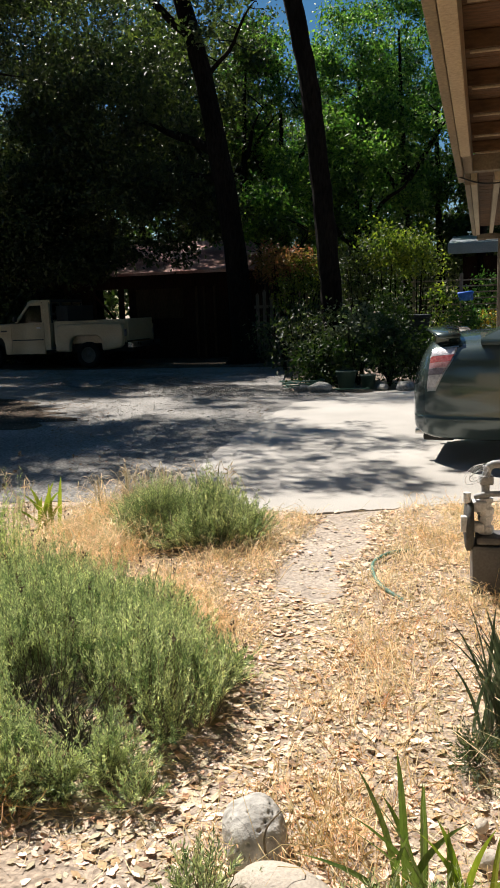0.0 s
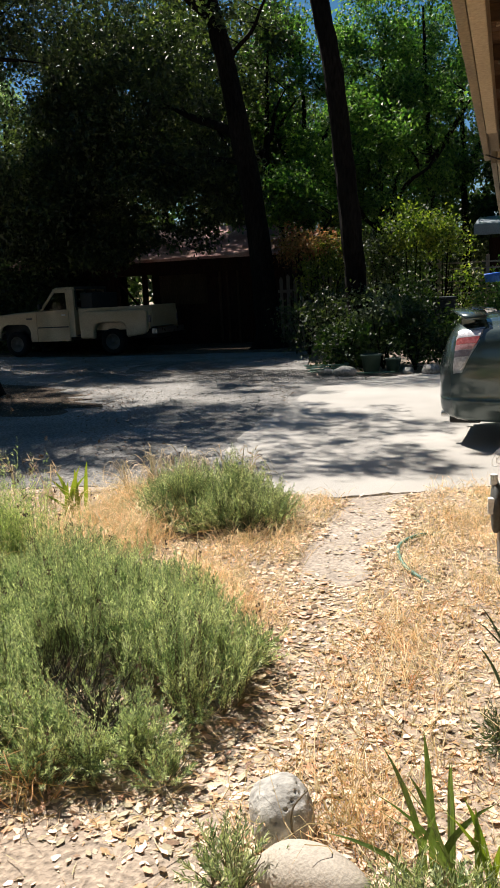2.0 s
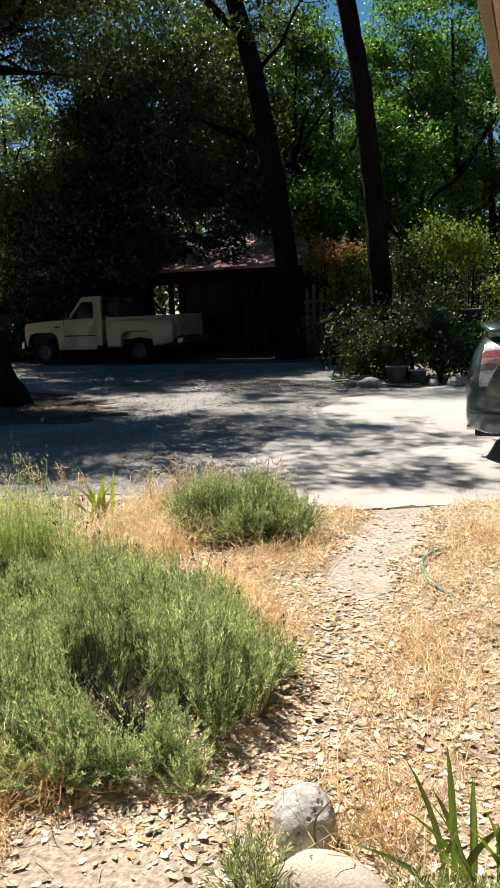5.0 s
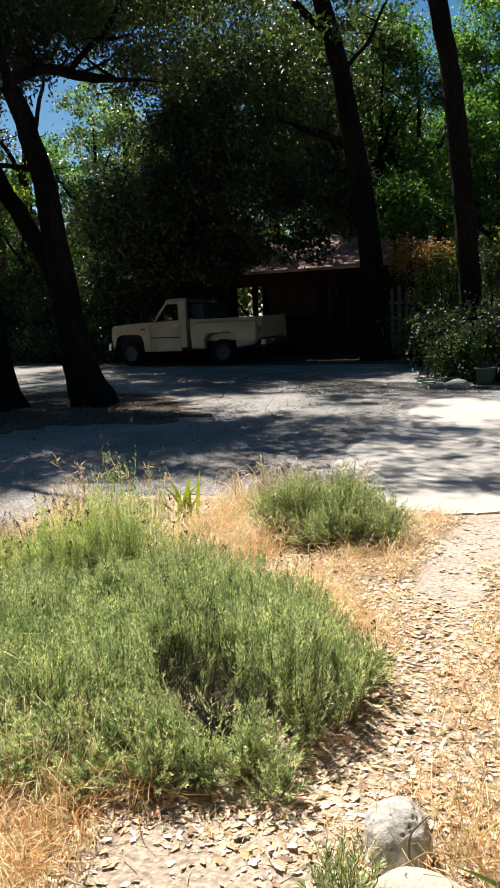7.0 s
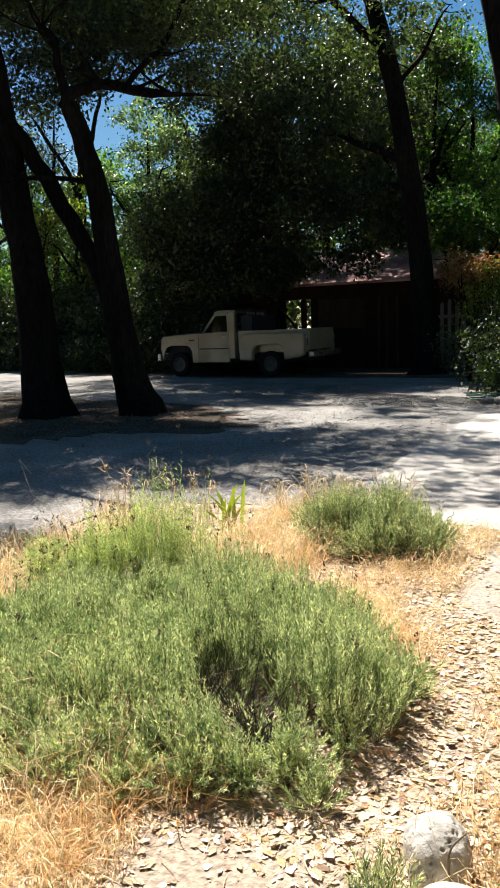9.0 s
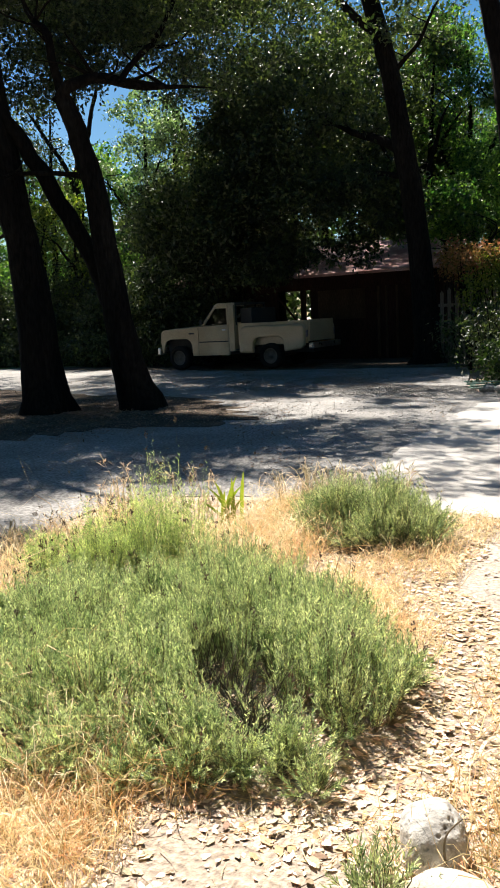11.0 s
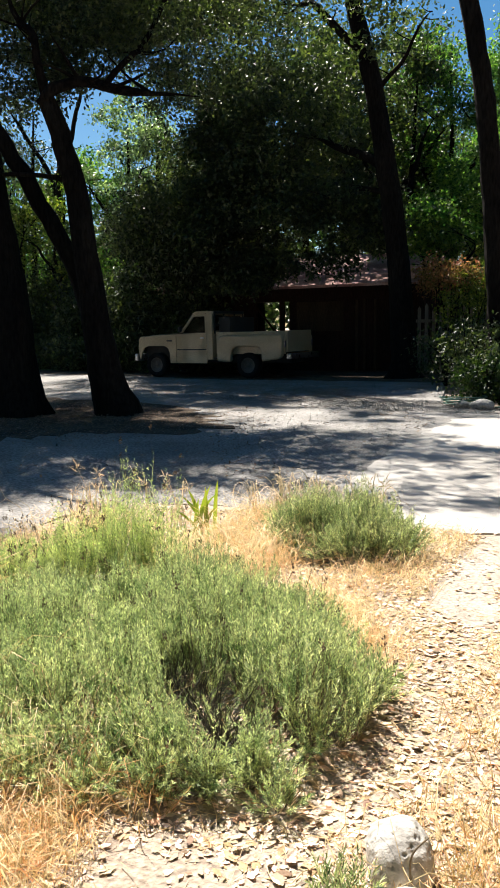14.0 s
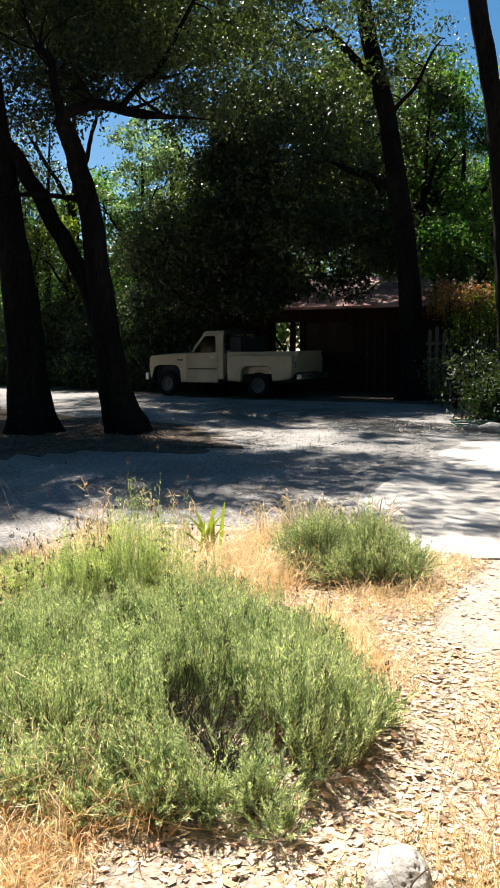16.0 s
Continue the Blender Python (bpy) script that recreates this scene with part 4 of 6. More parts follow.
blade_plant("iris_plant", -0.13, 1.72, 12, 0.40, 0.0195, "iris", "green iris blades rising from leaf litter", 32, 0.4,
            fan=[(182, 0.20, 0.29), (168, 0.15, 0.32), (195, 0.21, 0.18), (120, 0.05, 0.42), (95, 0.02, 0.37), (5, 0.14, 0.28), (-15, 0.17, 0.22), (150, 0.10, 0.26), (30, 0.05, 0.24), (175, 0.24, 0.24), (140, 0.15, 0.33), (100, 0.06, 0.3)])
blade_plant("iris_plant", 0.0, 1.68, 8, 0.30, 0.018, "iris_pale", "green and yellowing iris blades beside pale stones", 33, 0.4,
            fan=[(175, 0.12, 0.26), (160, 0.07, 0.30), (110, 0.03, 0.28), (60, 0.05, 0.33), (20, 0.08, 0.30), (0, 0.13, 0.24), (200, 0.16, 0.18), (-20, 0.1, 0.2)])
blade_plant("blade_plant", 0.10, 2.5, 90, 0.50, 0.015, "yucca", "dark narrow-bladed plant over leaf litter", 34, 0.4)


def in_bed(x, y):
    return (x > -3.75) & (y < 5.2 + 0.45 * np.maximum(x + 1.1, 0) + 0.05 * np.sin(13 * x)) & (y > -1.5) & (x < 1.2)


def on_path(x, y):
    return (x > -1.04 + 0.05 * np.sin(9 * y)) & (x < -0.70 + 0.05 * np.sin(7 * y + 1)) & (y > 3.66 + 0.08 * np.sin(11 * x))


def dry_leaves(name, n, seed, mat, label):
    rng = np.random.RandomState(seed)
    x, y = rng.uniform(-3.6, 1.0, n), np.where(rng.uniform(0, 1, n) < 0.12, rng.uniform(-1.4, 0.7, n), 0.7 + 5.0 * rng.uniform(0, 1, n) ** 1.25)
    lane = np.exp(-((x + 0.55 + 0.05 * y) / 0.75) ** 2)
    ok = in_bed(x, y) & (rng.uniform(0, 1, n) < 0.50 + 0.50 * lane) & ~(on_path(x, y) & (rng.uniform(0, 1, n) < 0.93))
    bare = np.exp(-(((x + 0.98) / 0.36) ** 4) - (((y - 1.46) / 0.20) ** 4))
    ok &= rng.uniform(0, 1, n) > bare * 0.86
    x, y = x[ok], y[ok]
    n = len(x)
    L = 0.008 + 0.038 * rng.uniform(0, 1, n) ** 2.0
    Wd = L * rng.uniform(0.4, 0.75, n)
    yaw = rng.uniform(0, 2 * np.pi, n)
    tilt, rollv = rng.normal(0, 0.16, n), rng.normal(0, 0.18, n)
    curl = rng.uniform(-0.2, 0.45, n)
    u = np.array([-0.5, 0.02, 0.5])
    w = np.array([0.28, 1.0, 0.12])
    G = np.zeros((n, 3, 3, 3))
    for i in range(3):
        for j, s in enumerate((-0.5, 0.0, 0.5)):
            G[:, i, j, 0] = L * u[i]
            G[:, i, j, 1] = Wd * w[i] * s
            G[:, i, j, 2] = curl * L * (u[i] ** 2) * 0.6 + abs(s) * Wd * w[i] * curl * 0.5
    G = G.reshape(n, 9, 3)
    c, s_ = np.cos(rollv)[:, None], np.sin(rollv)[:, None]
    yy, zz = G[..., 1] * c - G[..., 2] * s_, G[..., 1] * s_ + G[..., 2] * c
    c, s_ = np.cos(tilt)[:, None], np.sin(tilt)[:, None]
    xx, zz = G[..., 0] * c - zz * s_, G[..., 0] * s_ + zz * c
    c, s_ = np.cos(yaw)[:, None], np.sin(yaw)[:, None]
    wx, wy = xx * c - yy * s_, xx * s_ + yy * c
    zz -= zz.min(1)[:, None]
    base = ground_z(x, y) - 0.011 + rng.uniform(0, 0.008, n)
    V = np.stack([wx + x[:, None], wy + y[:, None], zz + base[:, None]], -1).reshape(-1, 3)
    F = []
    for i in range(2):
        for j in range(2):
            F.append([i * 3 + j, i * 3 + j + 1, i * 3 + j + 4, i * 3 + j + 3])
    F = (np.arange(n)[:, None, None] * 9 + np.array(F)[None]).reshape(-1, 4)
    ob = raw_mesh(name, V, F, mat, smooth=True)
    tagged(ob, label, "leaves", kind="stuff")


def curled(rng, B, T, r):
    """Thin dry blades that rise, bow over and twist: strips of four lengths."""
    n = len(B)
    D = T - B
    H = np.linalg.norm(D, axis=1)[:, None]
    S = np.cross(D, rng.normal(size=(n, 3)))
    S /= np.linalg.norm(S, axis=1)[:, None] + 1e-9
    curl = rng.normal(0, 0.22, (n, 1)) * H
    droop = rng.uniform(0.0, 0.55, (n, 1)) * H
    V = np.empty((n, 9, 3))
    for k, u in enumerate((0.0, 0.3, 0.58, 0.82, 1.0)):
        P = B + D * u + S * curl * math.sin(math.pi * u) + np.array([0, 0, 1.0]) * (droop * (math.sin(math.pi * min(u * 1.1, 1.0)) - 0.6 * u * u))
        P[:, 2] = np.maximum(P[:, 2], -0.01)
        W = np.cross(D, S)
        W = (S * math.cos(u * 1.4) + W / (np.linalg.norm(W, axis=1)[:, None] + 1e-9) * math.sin(u * 1.4)) * r * (1.0 - 0.5 * u)
        if k < 4:
            V[:, 2 * k], V[:, 2 * k + 1] = P + W, P - W
        else:
            V[:, 8] = P
    b = np.arange(n)[:, None] * 9
    f = [b + [2 * k + i, 2 * k + j, 2 * k + l] for k in range(3) for i, j, l in ((0, 1, 3), (0, 3, 2))] + [b + [6, 7, 8]]
    return V.reshape(-1, 3), np.stack(f, 1).reshape(-1, 3)


def tufts(name, spots, label, seed, mat="straw"):
    """Dry grass: (x, y, radius, blades, height) a tuft."""
    rng = np.random.RandomState(seed)
    Bs, Ts = [], []
    for x, y, r, n, h in spots:
        n = int(n * 1.5)
        a, q = rng.uniform(0, 2 * np.pi, n), r * np.sqrt(rng.uniform(0, 1, n))
        b = np.stack([x + q * np.cos(a), y + q * np.sin(a), np.full(n, -0.01)], -1)
        hh = h * rng.uniform(0.25, 1.0, n)
        lean = rng.normal(0, 1.0, (n, 2)) * hh[:, None]
        Bs.append(b)
        Ts.append(b + np.concatenate([lean, hh[:, None]], 1))
    B, T = np.concatenate(Bs), np.concatenate(Ts)
    V, F = curled(rng, B, T, 0.0016)
    ob = raw_mesh(name, V, F, mat)
    tagged(ob, label, "grass", kind="stuff")


rngt = np.random.RandomState(8)
spots = []
for k in range(230):
    spots.append((rngt.uniform(-0.5, 0.6), rngt.uniform(3.3, 5.5), 0.13, rngt.randint(6, 28), 0.10))
for k in range(150):
    u = rngt.uniform(0, 1)
    spots.append((-1.05 - 0.6 * u + rngt.normal(0, 0.08), 2.95 + 0.75 * u + rngt.normal(0, 0.12), 0.10, rngt.randint(3, 16), 0.13))
for k in range(120):
    spots.append((rngt.uniform(-2.6, -1.95), rngt.uniform(3.5, 5.1), 0.13, rngt.randint(15, 45), 0.18))
for k in range(70):
    spots.append((rngt.uniform(-1.5, -1.1), rngt.uniform(3.8, 5.05), 0.12, rngt.randint(6, 26), 0.10))
for k in range(60):
    spots.append((rngt.uniform(-3.7, -3.1), rngt.uniform(2.4, 4.5), 0.14, 30, 0.2))
for k in range(150):
    spots.append((rngt.uniform(-2.7, -1.4), rngt.uniform(0.9, 1.7), 0.13, rngt.randint(10, 34), 0.075))
for k in range(150):
    spots.append((rngt.uniform(-2.9, -1.35), rngt.uniform(1.3, 1.75), 0.10, rngt.randint(14, 36), 0.10))
for k in range(130):
    spots.append((rngt.uniform(-3.0, -1.5), rngt.uniform(1.55, 2.1), 0.06, rngt.randint(4, 12), 0.19))
for k in range(60):
    spots.append((-0.42 + rngt.normal(0, 0.12), rngt.uniform(1.7, 3.4), 0.10, rngt.randint(4, 18), 0.12))
for k in range(60):
    spots.append((rngt.uniform(-0.3, 0.5), rngt.uniform(1.6, 3.3), 0.12, rngt.randint(3, 12), 0.07))
for k in range(12):
    spots.append((-1.76 + rngt.normal(0, 0.25), 4.42 + rngt.normal(0, 0.12), 0.06, 6, 0.22))
for k in range(10):
    spots.append((rngt.uniform(-2.6, -1.9), rngt.uniform(1.9, 2.4), 0.05, 3, 0.14))
spots += [(0.16, 2.12, 0.1, 40, 0.2), (0.22, 2.3, 0.12, 40, 0.18)]
for k in range(46):
    spots.append((rngt.uniform(-2.3, -1.35), rngt.uniform(1.76, 2.08), 0.06, rngt.randint(5, 11), 0.15))
tufts("dry_grass", spots, "golden dry grass tufts in the sunny bed", 62)
rusty = [(rngt.uniform(-2.9, -1.4), rngt.uniform(1.35, 1.95), 0.09, rngt.randint(6, 20), 0.13) for k in range(70)]
rusty += [(rngt.uniform(-2.4, -1.95), rngt.uniform(3.6, 4.9), 0.1, rngt.randint(3, 9), 0.13) for k in range(30)]
rusty += [(rngt.uniform(-2.2, -1.25), rngt.uniform(1.66, 2.0), 0.07, rngt.randint(5, 12), 0.14) for k in range(34)]
rusty += [(-0.42 + rngt.normal(0, 0.12), rngt.uniform(1.7, 3.6), 0.08, rngt.randint(3, 10), 0.09) for k in range(40)]
tufts("rusty_grass", rusty, "rusty brown dead grass matted at the lavender's foot", 67, "straw_brown")


def straw_litter():
    """Broken straw lying flat on the soil."""
    rng = np.random.RandomState(65)
    n = 16000
    x, y = rng.uniform(-3.6, 1.0, n), 0.8 + 4.6 * rng.uniform(0, 1, n) ** 1.2
    ok = in_bed(x, y) & ~(on_path(x, y) & (rng.uniform(0, 1, n) < 0.8)) & (rng.uniform(0, 1, n) > 0.85 * np.exp(-(((x + 1.0) / 0.42) ** 4) - (((y - 1.42) / 0.26) ** 4)))
    x, y = x[ok], y[ok]
    n = len(x)
    a = rng.uniform(0, 2 * np.pi, n)
    L = rng.uniform(0.02, 0.11, n)
    B = np.stack([x, y, ground_z(x, y) + rng.uniform(-0.008, 0.008, n)], -1)
    T = B + np.stack([L * np.cos(a), L * np.sin(a), rng.normal(0.004, 0.008, n)], -1)
    V, F = stems_mesh(rng, B, T, 0.0013, bend=0.004)
    ob = raw_mesh("straw_litter", V, F, "straw")
    tagged(ob, "broken pale straw scattered over the soil", "straw", kind="stuff")


straw_litter()


def tall_grass():
    """Dry wild grass at the bed's far edge: stalks, spiky seed heads and drooping ribbons."""
    rng = np.random.RandomState(63)

    def ribbons(n, reach, rise, w):
        pairs = []
        for q in range(n):
            a, r, h = rng.uniform(0, 2 * np.pi), reach * rng.uniform(0.4, 1.1), rise * rng.uniform(0.5, 1.15)
            u = np.linspace(0, 1, 9)
            d = np.array([math.cos(a), math.sin(a), 0.0])
            P = rng.normal(0, 0.012, 3) * np.array([1, 1, 0]) + d * (r * u ** 1.05)[:, None] + np.array([0, 0, 1.0]) * (h * np.sin(np.pi * u * rng.uniform(0.70, 0.95)))[:, None]
            side = np.array([-d[1], d[0], rng.normal(0, 0.4)])
            side /= np.linalg.norm(side)
            hw = w * np.array([0.6, 0.9, 1, 1, 0.95, 0.85, 0.7, 0.45, 0.08])[:, None] * 0.5
            V = np.concatenate([P - side * hw, P + side * hw])
            i = np.arange(8)[:, None]
            pairs.append((V, np.concatenate([i, i + 1, i + 10, i + 9], 1)))
        return join(pairs)

    def clump(x, y, h, n, reach, heads, label):
        t = thing("grass_stalk", Matrix.Translation((x, y, 0)), label, "grass", "stalks along the bed")
        if n:
            V, F = ribbons(n, reach, h * 0.9, 0.0075)
            tagged(raw_mesh("dry_blade_growth", V, F, "stalk", t), kind="stuff")
        for q in range(heads):
            lean = rng.normal(0, 0.07, 2)
            pts = spline([(0, 0, -0.01), (lean[0] * 0.4, lean[1] * 0.4, h * 0.6), (lean[0], lean[1], h * rng.uniform(0.85, 1.1))], 8)
            V, F = tube_arrays(pts, np.linspace(0.0026, 0.0013, 8), 4)
            raw_mesh("stalk", V, F, "stalk", t)
            m = 16
            C = pts[-1] - np.array([0, 0, 1]) * rng.uniform(0, 0.09, m)[:, None] + rng.normal(0, 0.006, (m, 3))
            D = rng.normal(0, 0.8, (m, 3)) + np.array([0, 0, 0.35])
            V, F = leaf_arrays(C, D, rng.normal(size=(m, 3)), rng.uniform(0.04, 0.085, m), 0.0066, 0.2)
            tagged(raw_mesh("seed_head", V, F, "stalk", t), kind="stuff")

    for k in range(20):
        clump(rng.uniform(-2.75, -1.6), rng.uniform(4.9, 5.2), rng.uniform(0.18, 0.40), rng.randint(9, 20), 0.30, k % 3 == 0, "dry drooping wild grass with curled straw blades")
    for k in range(9):
        clump(rng.uniform(-3.5, -2.7), rng.uniform(3.9, 4.8), rng.uniform(0.34, 0.46), 3, 0.12, 1, "dry wild grass stalk with a spiky seed head")
    for k in range(7):
        clump(rng.uniform(-3.75, -3.35), rng.uniform(3.0, 3.9), rng.uniform(0.14, 0.22), rng.randint(10, 22), 0.18, 0, "bleached curling dry grass beside the drive")


dry_leaves("dry_leaves", 82000, 61, "leaf_dry", "bleached tan fallen oak leaves littering the garden")
dry_leaves("brown_leaves", 26000, 66, "leaf_russet", "russet brown leaves among the bleached litter")
dry_leaves("dark_leaves", 9000, 68, "leaf_brown", "dark brown rotted leaves among the litter")
tall_grass()


def stone(name, x, y, z, rx, ry, rz, mat, label, seed, rot=0, rough=0.08, pits=0):
    bm = bmesh.new()
    bmesh.ops.create_icosphere(bm, subdivisions=6 if pits else 4, radius=1.0)
    rng = np.random.RandomState(seed)
    dents = [(Vector(rng.normal(size=3)).normalized(), rng.uniform(0.02, 0.07), rng.uniform(0.5, 3.0)) for _ in range(pits)]
    for v in bm.verts:
        p = v.co.copy()
        k = 1 + rough * noise.noise(p * 1.3 + Vector((seed, 0, 0))) * 2 + rough * 0.35 * noise.noise(p * 4 + Vector((0, seed, 0)))
        for d, r, flat in dents:
            e = p - d
            q = math.hypot(math.hypot(e.x, e.y), e.z * flat) / r
            if q < 1:
                k -= 0.085 * (1 - q * q)
        if pits:
            k -= 0.02 * max(0.0, 1 - abs(noise.noise(p * 2.3 + Vector((7, seed, 0)))) / 0.02)
        v.co = Vector((p.x * rx * k, p.y * ry * k, p.z * rz * k))
    ob = part(name, bm, mat, smooth=True)
    ob.matrix_basis = pose(x, y, z, 0, 0, rot)
    return tagged(ob, label, "rock", "stones in the bed")


stone("boulder", -0.56, 1.80, 0.045, 0.088, 0.115, 0.090, "granite", "pale speckled granite boulder with pits and dark cracks", 3, 20, 0.05, pits=60)
stone("boulder", -0.43, 1.6, 0.03, 0.15, 0.085, 0.075, "cobble", "smooth tan river cobble beside the granite boulder", 9, -12, 0.04)
twig = spline([(-0.50, 1.72, 0.02), (-0.505, 1.70, 0.09), (-0.50, 1.71, 0.135), (-0.47, 1.74, 0.165)], 14)
Vt, Ft = tube_arrays(twig, np.linspace(0.004, 0.002, 14), 6)
tagged(raw_mesh("twig", Vt, Ft, "lav_dry", smooth=True), "thin dry twig leaning on the granite boulder", "twig")
for k, (x, y, r) in enumerate([(0.03, 1.88, 0.035), (0.08, 1.96, 0.03), (0.01, 2.02, 0.025), (0.11, 1.8, 0.04)]):
    stone("stone", x, y, r * 0.4, r, r * 0.8, r * 0.7, "cobble", "small pale tan stone in leaf litter", 12 + k, 40 * k)

hose_pts = spline([(-0.36, 4.5, -0.01), (-0.48, 4.35, 0.02), (-0.55, 4.1, 0.035), (-0.5, 3.85, 0.03), (-0.41, 3.72, 0.012), (-0.3, 3.66, -0.015), (-0.15, 3.66, -0.03)], 40)
Vh, Fh = tube_arrays(hose_pts, np.full(40, 0.010), 8)
tagged(raw_mesh("garden_hose", Vh, Fh, "hose", smooth=True), "green garden hose curling through dry grass", "hose")


# ---- house: eave, wall, carport roof, gas meter ----
def house():
    t = thing("house", Matrix.Translation((0, 0, 0)), "tan house with wide wooden eaves over the garden", "house")
    part("fascia", boxed(-0.19, -0.15, -4.0, 6.2, 2.25, 2.46, 0.006), "shaded_tan_paint", t, "tan fascia board with tree shade in its paint")
    part("beam", boxed(-0.148, -0.090, -4.0, 5.12, 2.25, 2.40, 0.006), "beam_paint", t, "pale painted eave beam")
    for k in range(17):
        y = -3.52 + 0.6 * k
        part("rafter", boxed(-0.15, 1.55, y - 0.045, y, 2.43, 2.50, 0.004), "deck_wood", t)
        # Pale strip added to draw the lit lower edge of each rafter.
        part("lit_edge_strip", boxed(-0.074, 1.5, y - 0.03, y - 0.008, 2.418, 2.429, 0.002), "beam_paint", t, "pale thin strip for the lit lower edge of a rafter")
    for k in range(29):
        y0 = -4.0 + k * 0.35
        part("roof_board", boxed(-0.16, 1.6, y0, y0 + 0.342, 2.503, 2.525, 0.003), "deck_wood", t)
    part("end_plate", boxed(-0.149, -0.09, 5.122, 6.098, 2.30, 2.429, 0.004), "shaded_tan_paint", t)
    part("end_beam", boxed(-0.148, 1.5, 6.1, 6.2, 2.31, 2.425, 0.006), "shaded_tan_paint", t)
    part("roof", boxed(-0.24, 6.0, -4.1, 6.3, 2.53, 2.58, 0.01), "roofing", t)
    part("wall", boxed(0.95, 1.1, -4.0, 5.4, -0.1, 2.40), "stucco", t)
    part("wall", boxed(1.1, 6.0, 5.25, 5.4, -0.1, 2.50), "stucco", t)
    # Unseen wall behind the camera, added to block low sky.
    part("wall", boxed(-4.0, 0.95, -2.2, -2.05, -0.1, 2.40), "stucco", t)
    c = thing("carport", Matrix.Translation((0, 6.3, 0)), "tan timber carport roof beyond the house", "carport")
    part("fascia", boxed(-0.15, -0.11, 0.05, 4.95, 2.25, 2.42, 0.005), "shaded_tan_paint", c)
    part("beam", boxed(-0.105, -0.06, 0.05, 4.9, 2.25, 2.36, 0.005), "beam_paint", c)
    for x in (0.06, 0.62, 1.2, 1.8, 2.4, 3.0):
        part("joist", boxed(x, x + 0.045, 0.05, 4.9, 2.27, 2.36, 0.004), "beam_paint", c)
    for k in range(24):
        part("roof_board", boxed(-0.11, 3.2, 0.05 + 0.2 * k, 0.24 + 0.2 * k, 2.363, 2.383, 0.003), "deck_wood", c)
    part("end_beam", boxed(-0.1, 3.2, 4.85, 4.95, 2.2, 2.268, 0.005), "shaded_tan_paint", c)
    part("roof", boxed(-0.18, 3.3, 0.0, 5.0, 2.425, 2.46, 0.01), "roofing", c)
    for x, y in ((0.17, 4.78), (3.05, 4.78), (3.05, 0.15)):
        part("post", boxed(x, x + 0.1, y, y + 0.1, 0, 2.2, 0.006), "grey_wood", c)


def pipe(pts, r, mat, parent, name="pipe", sides=12):
    V, F = tube_arrays(spline(pts, 20), np.full(20, r), sides)
    return raw_mesh(name, V, F, mat, parent, smooth=True)


def gas_meter():
    t = thing("gas_meter", pose(0.075, 3.9, 0, 0, 0, 4), "grey gas meter with regulator, pipes and a coil of wire", "gas meter")
    part("meter_case", boxed(-0.12, 0.16, -0.09, 0.09, 0.0, 0.245, 0.018), "meter_grey", t)
    part("case_top", boxed(-0.10, 0.14, -0.08, 0.08, 0.247, 0.285, 0.015), "meter_grey", t)
    part("index_box", boxed(0.02, 0.13, -0.115, -0.092, 0.08, 0.20, 0.01), "meter_grey", t)
    part("regulator", lathe([(0.0, -0.022), (0.11, -0.022), (0.128, -0.01), (0.128, 0.008), (0.11, 0.016), (0.04, 0.024), (0.0, 0.026)], 28, m=pose(-0.135, -0.02, 0.335, 0, -90, 0)), "meter_dark", t, smooth=True)
    part("vent_cap", boxed(-0.175, -0.145, -0.13, -0.09, 0.325, 0.40, 0.004), "galv", t, "white tag on the regulator")
    part("vent_pipe", lathe([(0.0, 0), (0.018, 0), (0.018, 0.05), (0.0, 0.05)], 12, m=Matrix.Translation((-0.145, -0.05, 0.45))), "galv", t)
    for x in (-0.055, 0.105):
        for z in (0.287, 0.377):
            part("union", lathe([(0.0, 0), (0.034, 0), (0.04, 0.01), (0.04, 0.035), (0.028, 0.045), (0.028, 0.06), (0.036, 0.065), (0.036, 0.088), (0.0, 0.088)], 8, m=Matrix.Translation((x, 0, z))), "galv", t)
    part("elbow", boxed(-0.115, -0.06, -0.05, 0.02, 0.30, 0.345, 0.012), "galv", t)
    part("elbow", boxed(-0.12, -0.05, -0.05, 0.02, 0.40, 0.455, 0.014), "galv", t)
    pipe([(-0.055, 0, 0.46), (-0.055, 0, 0.56), (-0.03, 0, 0.625), (0.1, 0, 0.63), (0.3, 0.02, 0.63)], 0.02, "pipe", t)
    pipe([(-0.11, -0.02, 0.47), (-0.05, -0.02, 0.485), (0.05, -0.02, 0.49), (0.3, 0.0, 0.49)], 0.014, "pipe", t)
    pipe([(0.105, 0, 0.46), (0.105, 0, 0.62), (0.105, 0, 0.8), (0.3, 0.02, 0.82)], 0.019, "meter_dark", t)
    part("valve", boxed(-0.085, -0.02, -0.03, 0.03, 0.53, 0.575, 0.01), "pipe", t)
    rng = np.random.RandomState(3)
    pairs = []
    for k in range(6):
        a = np.linspace(0, 2 * np.pi, 28)
        r = rng.uniform(0.035, 0.055)
        tl, ph = rng.normal(0, 0.5), rng.uniform(0, 3)
        P = np.stack([-0.10 + r * np.cos(a) + rng.normal(0, 0.012), r * np.sin(a) * math.sin(tl * 2 + 0.5) - 0.03, 0.585 + r * np.sin(a + ph * 0.5) * math.cos(tl)], -1)
        pairs.append(tube_arrays(P, np.full(28, 0.0011), 5))
    V, F = join(pairs)
    raw_mesh("wire_coil", V, F, "galv", t, "loose coil of pale wire")


house()
gas_meter()
Vc, Fc = tube_arrays(spline([(-0.2, 5.9, 2.26), (0.0, 5.95, 2.20), (0.3, 6.0, 2.24), (0.9, 6.0, 2.40)], 20), np.full(20, 0.006), 6)
